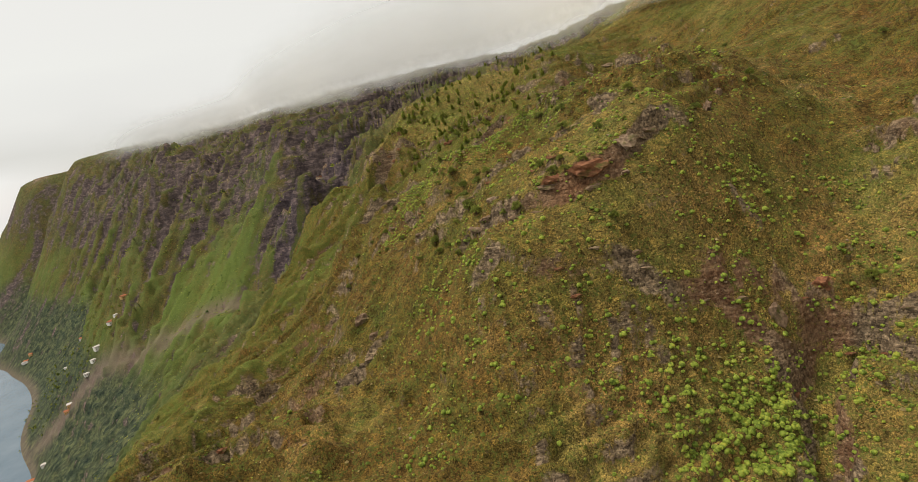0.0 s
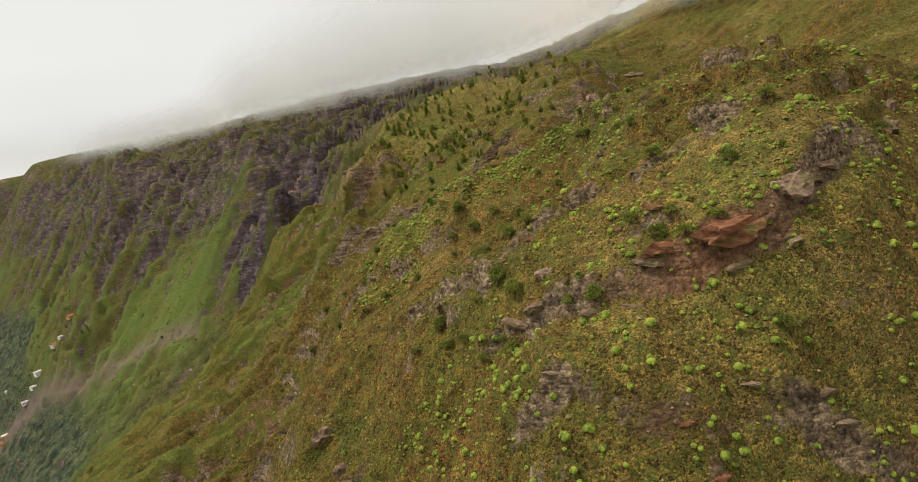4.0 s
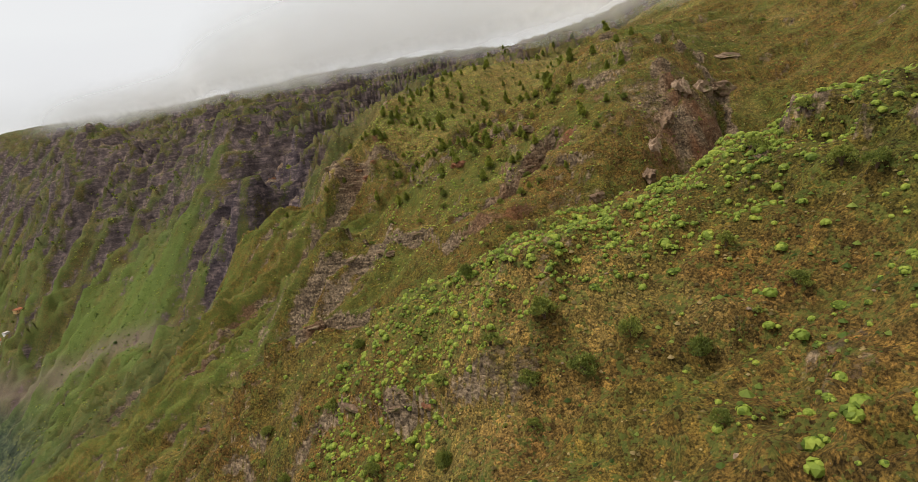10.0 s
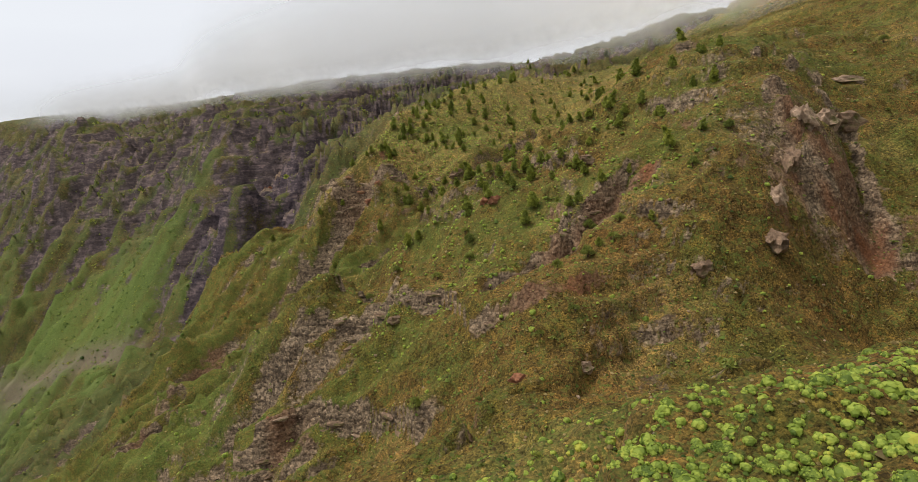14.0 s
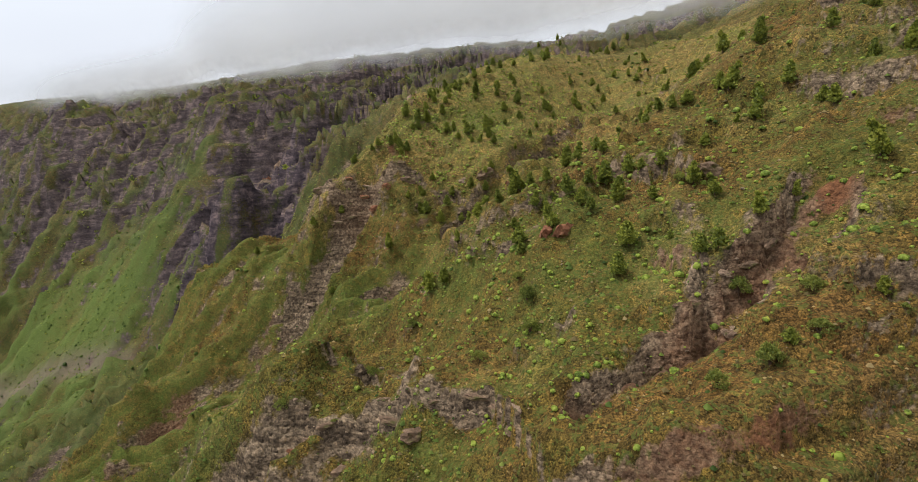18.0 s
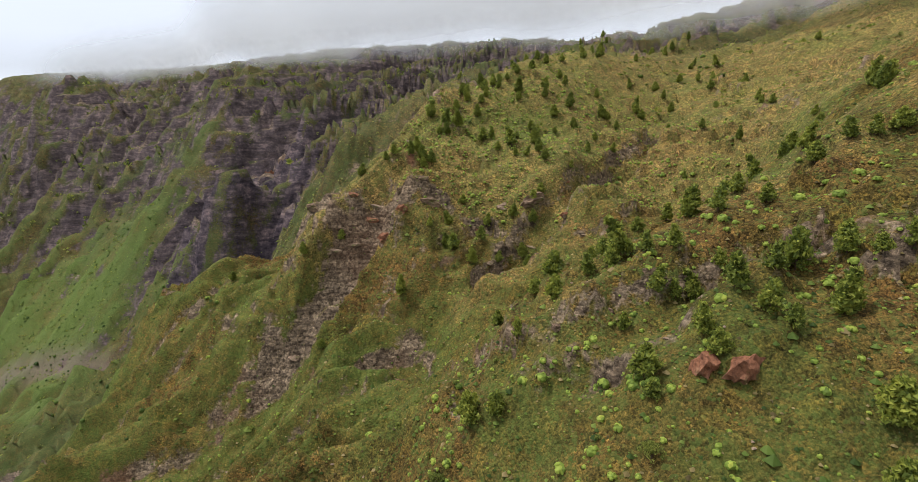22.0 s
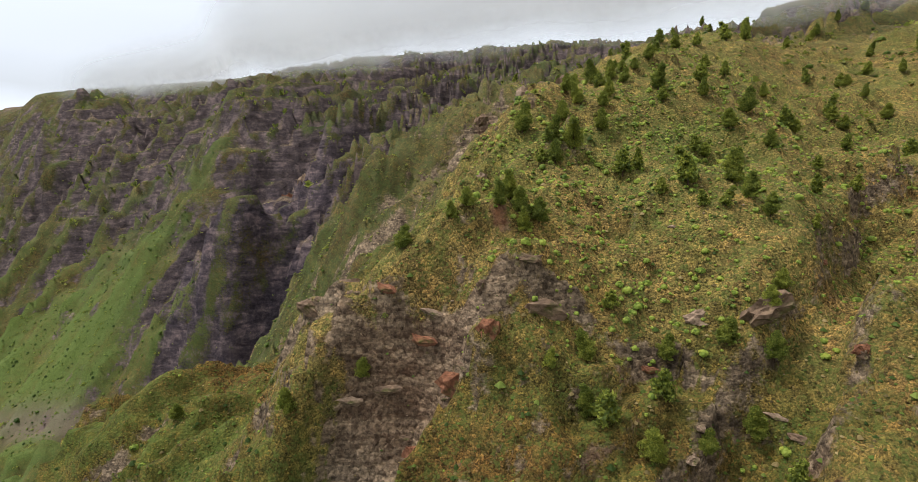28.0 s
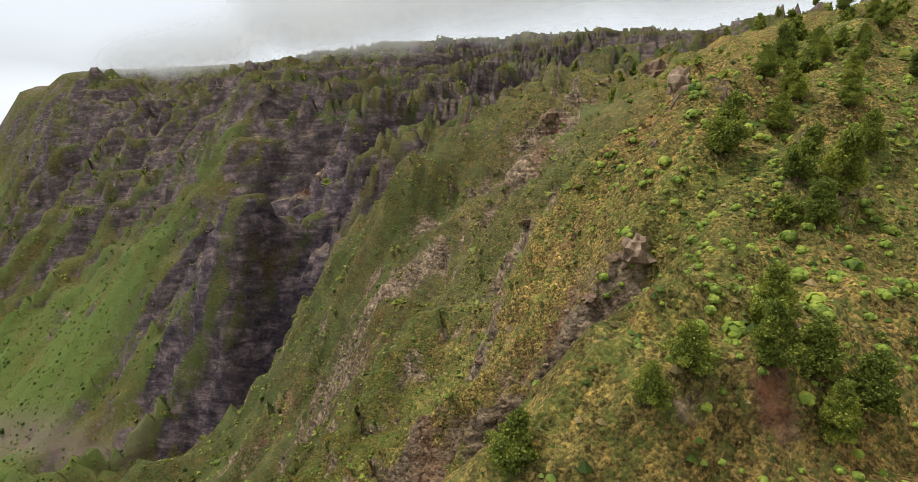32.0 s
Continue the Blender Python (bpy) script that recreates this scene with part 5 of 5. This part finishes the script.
for k, (x, y, ln, wd, tl, turn, kind) in enumerate((
        (29, 121, 8.5, 2.6, 3.4, 8, "rusty"), (20, 123, 4.5, 2.2, 2.4, 10, "rusty"), (38, 123, 4.0, 2.4, 3.0, 5, "pale"), (2, 129, 3.5, 1.8, 1.6, 20, "lava"),
        (5, 132, 3.0, 1.6, 1.8, 15, "pale"), (66, 141, 4.5, 2.0, 4.5, 60, "lava"), (72, 147, 3.0, 2.0, 3.5, 40, "lava"), (-44, 153, 4.0, 2.5, 3.5, 30, "lava"), (-38, 145, 3.0, 2.0, 2.5, 20, "lava"),
        (62, 109, 3.0, 2.0, 4.5, 0, "lava"), (76, 113, 4.0, 2.2, 3.2, 10, "rusty"), (58, 221, 7.0, 2.2, 2.8, 35, "lava"), (70, 227, 6.0, 2.0, 3.4, 30, "lava"),
        (80, 322, 8.0, 5.0, 8.0, 20, "pale"), (70, 316, 6.0, 4.0, 5.5, 50, "pale"), (60, 305, 7.0, 3.5, 6.0, 70, "lava"), (52, 297, 6.0, 3.0, 5.0, 60, "pale"), (46, 289, 5.0, 3.0, 4.5, 80, "lava"),
        (92, 329, 8.0, 4.0, 5.0, 10, "lava"), (100, 341, 9.0, 4.0, 4.0, 0, "pale"), (30, 285, 5.0, 2.5, 3.0, 20, "lava"), (0, 271, 3.0, 2.0, 3.0, 15, "pale"), (-12, 269, 3.0, 2.0, 2.6, 10, "rusty"),
        (-38, 307, 3.0, 2.0, 2.0, 15, "lava"), (-52, 311, 3.2, 2.0, 2.2, 10, "lava"), (-9, 331, 3.0, 2.2, 3.0, 20, "rusty"), (-12, 333, 3.4, 2.0, 2.6, 60, "rusty"),
        (18, 331, 4.0, 2.5, 2.2, 0, "lava"), (-18, 428, 6.0, 3.0, 3.5, 30, "lava"), (-26, 430, 5.0, 2.6, 3.0, 10, "pale"), (-60, 425, 3.6, 2.0, 3.0, 5, "rusty"), (-66, 425, 2.6, 1.6, 2.4, 0, "rusty"), (-55, 424, 2.6, 1.6, 2.6, 20, "rusty"), (-48, 428, 5.0, 2.0, 2.5, 20, "lava"),
        (-61, 453, 4.0, 2.6, 4.0, 60, "lava"), (-57, 458, 4.0, 3.0, 4.5, 50, "pale"), (-65, 446, 3.0, 2.0, 2.5, 40, "lava"), (-71, 440, 3.5, 1.8, 2.2, 30, "pale"), (-77, 437, 3.0, 1.8, 2.0, 20, "lava"), (-84, 435, 3.0, 2.0, 2.0, 0, "lava"),
        (-50, 472, 5.0, 3.5, 5.5, 60, "lava"), (-40, 488, 5.0, 3.0, 4.0, 70, "lava"), (-47, 482, 4.0, 3.0, 4.0, 60, "pale"), (-24, 600, 9.0, 6.0, 9.0, 40, "lava"), (-40, 586, 7.0, 5.0, 6.0, 40, "lava"), (-60, 568, 6.0, 4.0, 5.0, 50, "lava"),
        (-185, 838, 12.0, 6.0, 9.0, 20, "pale"), (-172, 800, 10.0, 5.0, 8.0, 30, "lava"), (-212, 770, 9.0, 5.0, 14.0, 20, "pale"), (-225, 760, 8.0, 4.0, 12.0, 20, "rusty"))):
    outcrop(x, y, ln, wd, tl, turn, kind, k)
for k, (x, y) in enumerate(scatter(300, -110, -30, 432, 500, lambda x, y: 0.8 * smooth(7.0, 1.0, near_line(x, y, SPINE)))):
    outcrop(x, y, RNG.uniform(1.0, 2.6), RNG.uniform(0.8, 1.8), RNG.uniform(0.8, 2.2), RNG.uniform(20, 70), ("lava", "pale", "lava")[k % 3], k)
for pts, hgt, fade in LEDGES:
    for (ax, ay), (bx, by) in zip(pts[:-1], pts[1:]):
        ln = math.hypot(bx - ax, by - ay)
        for k in range(int(ln / 4.2)):
            t = (k + RNG.uniform(0.1, 0.9)) * 4.2 / ln
            if RNG.random() < 0.75:
                x, y = ax + (bx - ax) * t + RNG.normal(0, 0.5), ay + (by - ay) * t + RNG.normal(0, 1.0)
                s = RNG.uniform(0.6, 1.25) * (0.6 + 0.12 * hgt)
                outcrop(x, y, 3.0 * s, 1.1 * s, 1.1 * s, math.degrees(math.atan2(by - ay, bx - ax)) + RNG.normal(0, 12), "slab", int(RNG.integers(0, 5)))
rx = scatter(4600, -115, 115, 95, 500, lambda x, y: 0.30 * smooth(0.45, 0.8, field(ROCK, x, y)))
for k, (x, y) in enumerate(rx[:60]):
    outcrop(x, y, RNG.uniform(0.8, 2.6), RNG.uniform(0.6, 1.5), RNG.uniform(0.6, 1.7), RNG.uniform(-25, 40), ("lava", "lava", "pale", "lava", "rusty")[k % 5], k)
bm = bmesh.new()
bmesh.ops.create_icosphere(bm, subdivisions=1, radius=1.0)
base_v = np.array([v.co[:] for v in bm.verts])
base_f = np.array([[v.index for v in f.verts] for f in bm.faces])
bm.free()
stones = [(base_v * np.random.default_rng(s).uniform(0.6, 1.2, (len(base_v), 1)) * (1, 0.8, 0.6), base_f) for s in (1, 2, 3)]
bxy = scatter(16000, -120, 120, 95, 500, lambda x, y: np.clip(0.06 + 0.6 * smooth(0.35, 0.7, field(ROCK, x, y)), 0, 1))
strewn("loose_stones", stones, on_ground(bxy), np.exp(RNG.normal(-1.35, 0.4, len(bxy))), 0.8, M_PALE, "loose grey-brown stones scattered below the ledges", "stones")


# ---- hamlet on the valley floor ----
def plain(name, col, rough=0.85):
    m, n, l, b = material(name, rough, 0.2)
    co = n.new("ShaderNodeTexCoord").outputs["Object"]
    f = noise_node(n, l, 1.2, 6, 0.7, co)
    dark = tuple(c * 0.7 for c in col)
    l.new(ramp_node(n, l, f, (0.3, dark), (0.65, col)), b.inputs["Base Color"])
    return m


M_LIME, M_OCHRE, M_TILE, M_FLAT, M_WINDOW = plain("limewash", (0.75, 0.73, 0.68)), plain("ochre_plaster", (0.55, 0.36, 0.16)), plain("clay_tiles", (0.33, 0.12, 0.06)), plain("flat_roof", (0.45, 0.42, 0.40)), plain("dark_window", (0.03, 0.035, 0.04), 0.2)


def box_mesh(name, x0, y0, z0, x1, y1, z1, mat):
    v = [(x, y, z) for z in (z0, z1) for y in (y0, y1) for x in (x0, x1)]
    f = [(0, 2, 3, 1), (4, 5, 7, 6), (0, 1, 5, 4), (2, 6, 7, 3), (0, 4, 6, 2), (1, 3, 7, 5)]
    return mesh_from(name, v, np.array(f).ravel(), np.full(6, 4), mat)


def house(x, y, w, d, h, turn, wall, gable):
    words = "small whitewashed house" if wall == M_LIME else "small ochre house"
    root = tagged(new("house"), words + (" with a clay tile roof on the valley floor" if gable else " with a flat roof on the valley floor"), "house", "hamlet houses")
    z = float(height(np.array([x]), np.array([y]))[0])
    root.matrix_basis = pose(x, y, z, 0, 0, turn)
    part("wall", box_mesh("wall", -w / 2, -d / 2, -2.0, w / 2, d / 2, h, wall), root)
    if gable:
        e = 0.35
        v = [(-w / 2 - e, -d / 2 - e, h), (w / 2 + e, -d / 2 - e, h), (w / 2 + e, d / 2 + e, h), (-w / 2 - e, d / 2 + e, h), (-w / 2 - e, 0, h + d * 0.28), (w / 2 + e, 0, h + d * 0.28)]
        part("roof", mesh_from("roof", v, [0, 1, 5, 4, 2, 3, 4, 5, 1, 2, 5, 3, 0, 4, 0, 3, 2, 1], [4, 4, 3, 3, 4], M_TILE), root, "clay tile roof")
    else:
        part("roof", box_mesh("roof", -w / 2 - 0.2, -d / 2 - 0.2, h, w / 2 + 0.2, d / 2 + 0.2, h + 0.35, M_FLAT), root, "flat concrete roof")
    part("door", box_mesh("door", -0.5, -d / 2 - 0.05, 0, 0.5, -d / 2 + 0.05, 2.05, M_TILE), root, "brown wooden door")
    for wx in (-w / 2 + 1.3, w / 2 - 1.3):
        part("window", box_mesh("window", wx - 0.5, -d / 2 - 0.05, 1.0, wx + 0.5, -d / 2 + 0.05, 2.1, M_WINDOW), root, "dark window")


for x, y, w, d, h, turn, wall, gable in ((-668, 778, 12, 9, 5.5, 60, M_LIME, False), (-676, 770, 9, 8, 4.0, 65, M_LIME, False), (-690, 762, 8, 7, 3.2, 50, M_LIME, False), (-640, 790, 12, 8, 4.0, 70, M_LIME, True), (-612, 800, 9, 7, 3.2, 70, M_OCHRE, True),
                                         (-624, 786, 8, 6, 3.2, 70, M_LIME, False), (-745, 772, 13, 10, 6.0, 40, M_OCHRE, False), (-752, 766, 8, 7, 3.5, 40, M_OCHRE, True), (-790, 700, 10, 8, 3.5, 20, M_LIME, True), (-800, 706, 9, 7, 3.5, 20, M_OCHRE, True), (-758, 700, 9, 7, 3.2, 30, M_LIME, False),
                                         (-905, 960, 9, 7, 3.5, 30, M_LIME, False), (-960, 1085, 10, 8, 4.0, 20, M_LIME, True), (-935, 1095, 9, 7, 3.5, 20, M_LIME, False), (-1290, 1262, 12, 9, 5.0, 10, M_LIME, True), (-1305, 1268, 10, 8, 4.5, 0, M_LIME, False), (-1278, 1270, 10, 8, 4.0, 0, M_OCHRE, True)):
    house(x, y, w, d, h, turn, wall, gable)
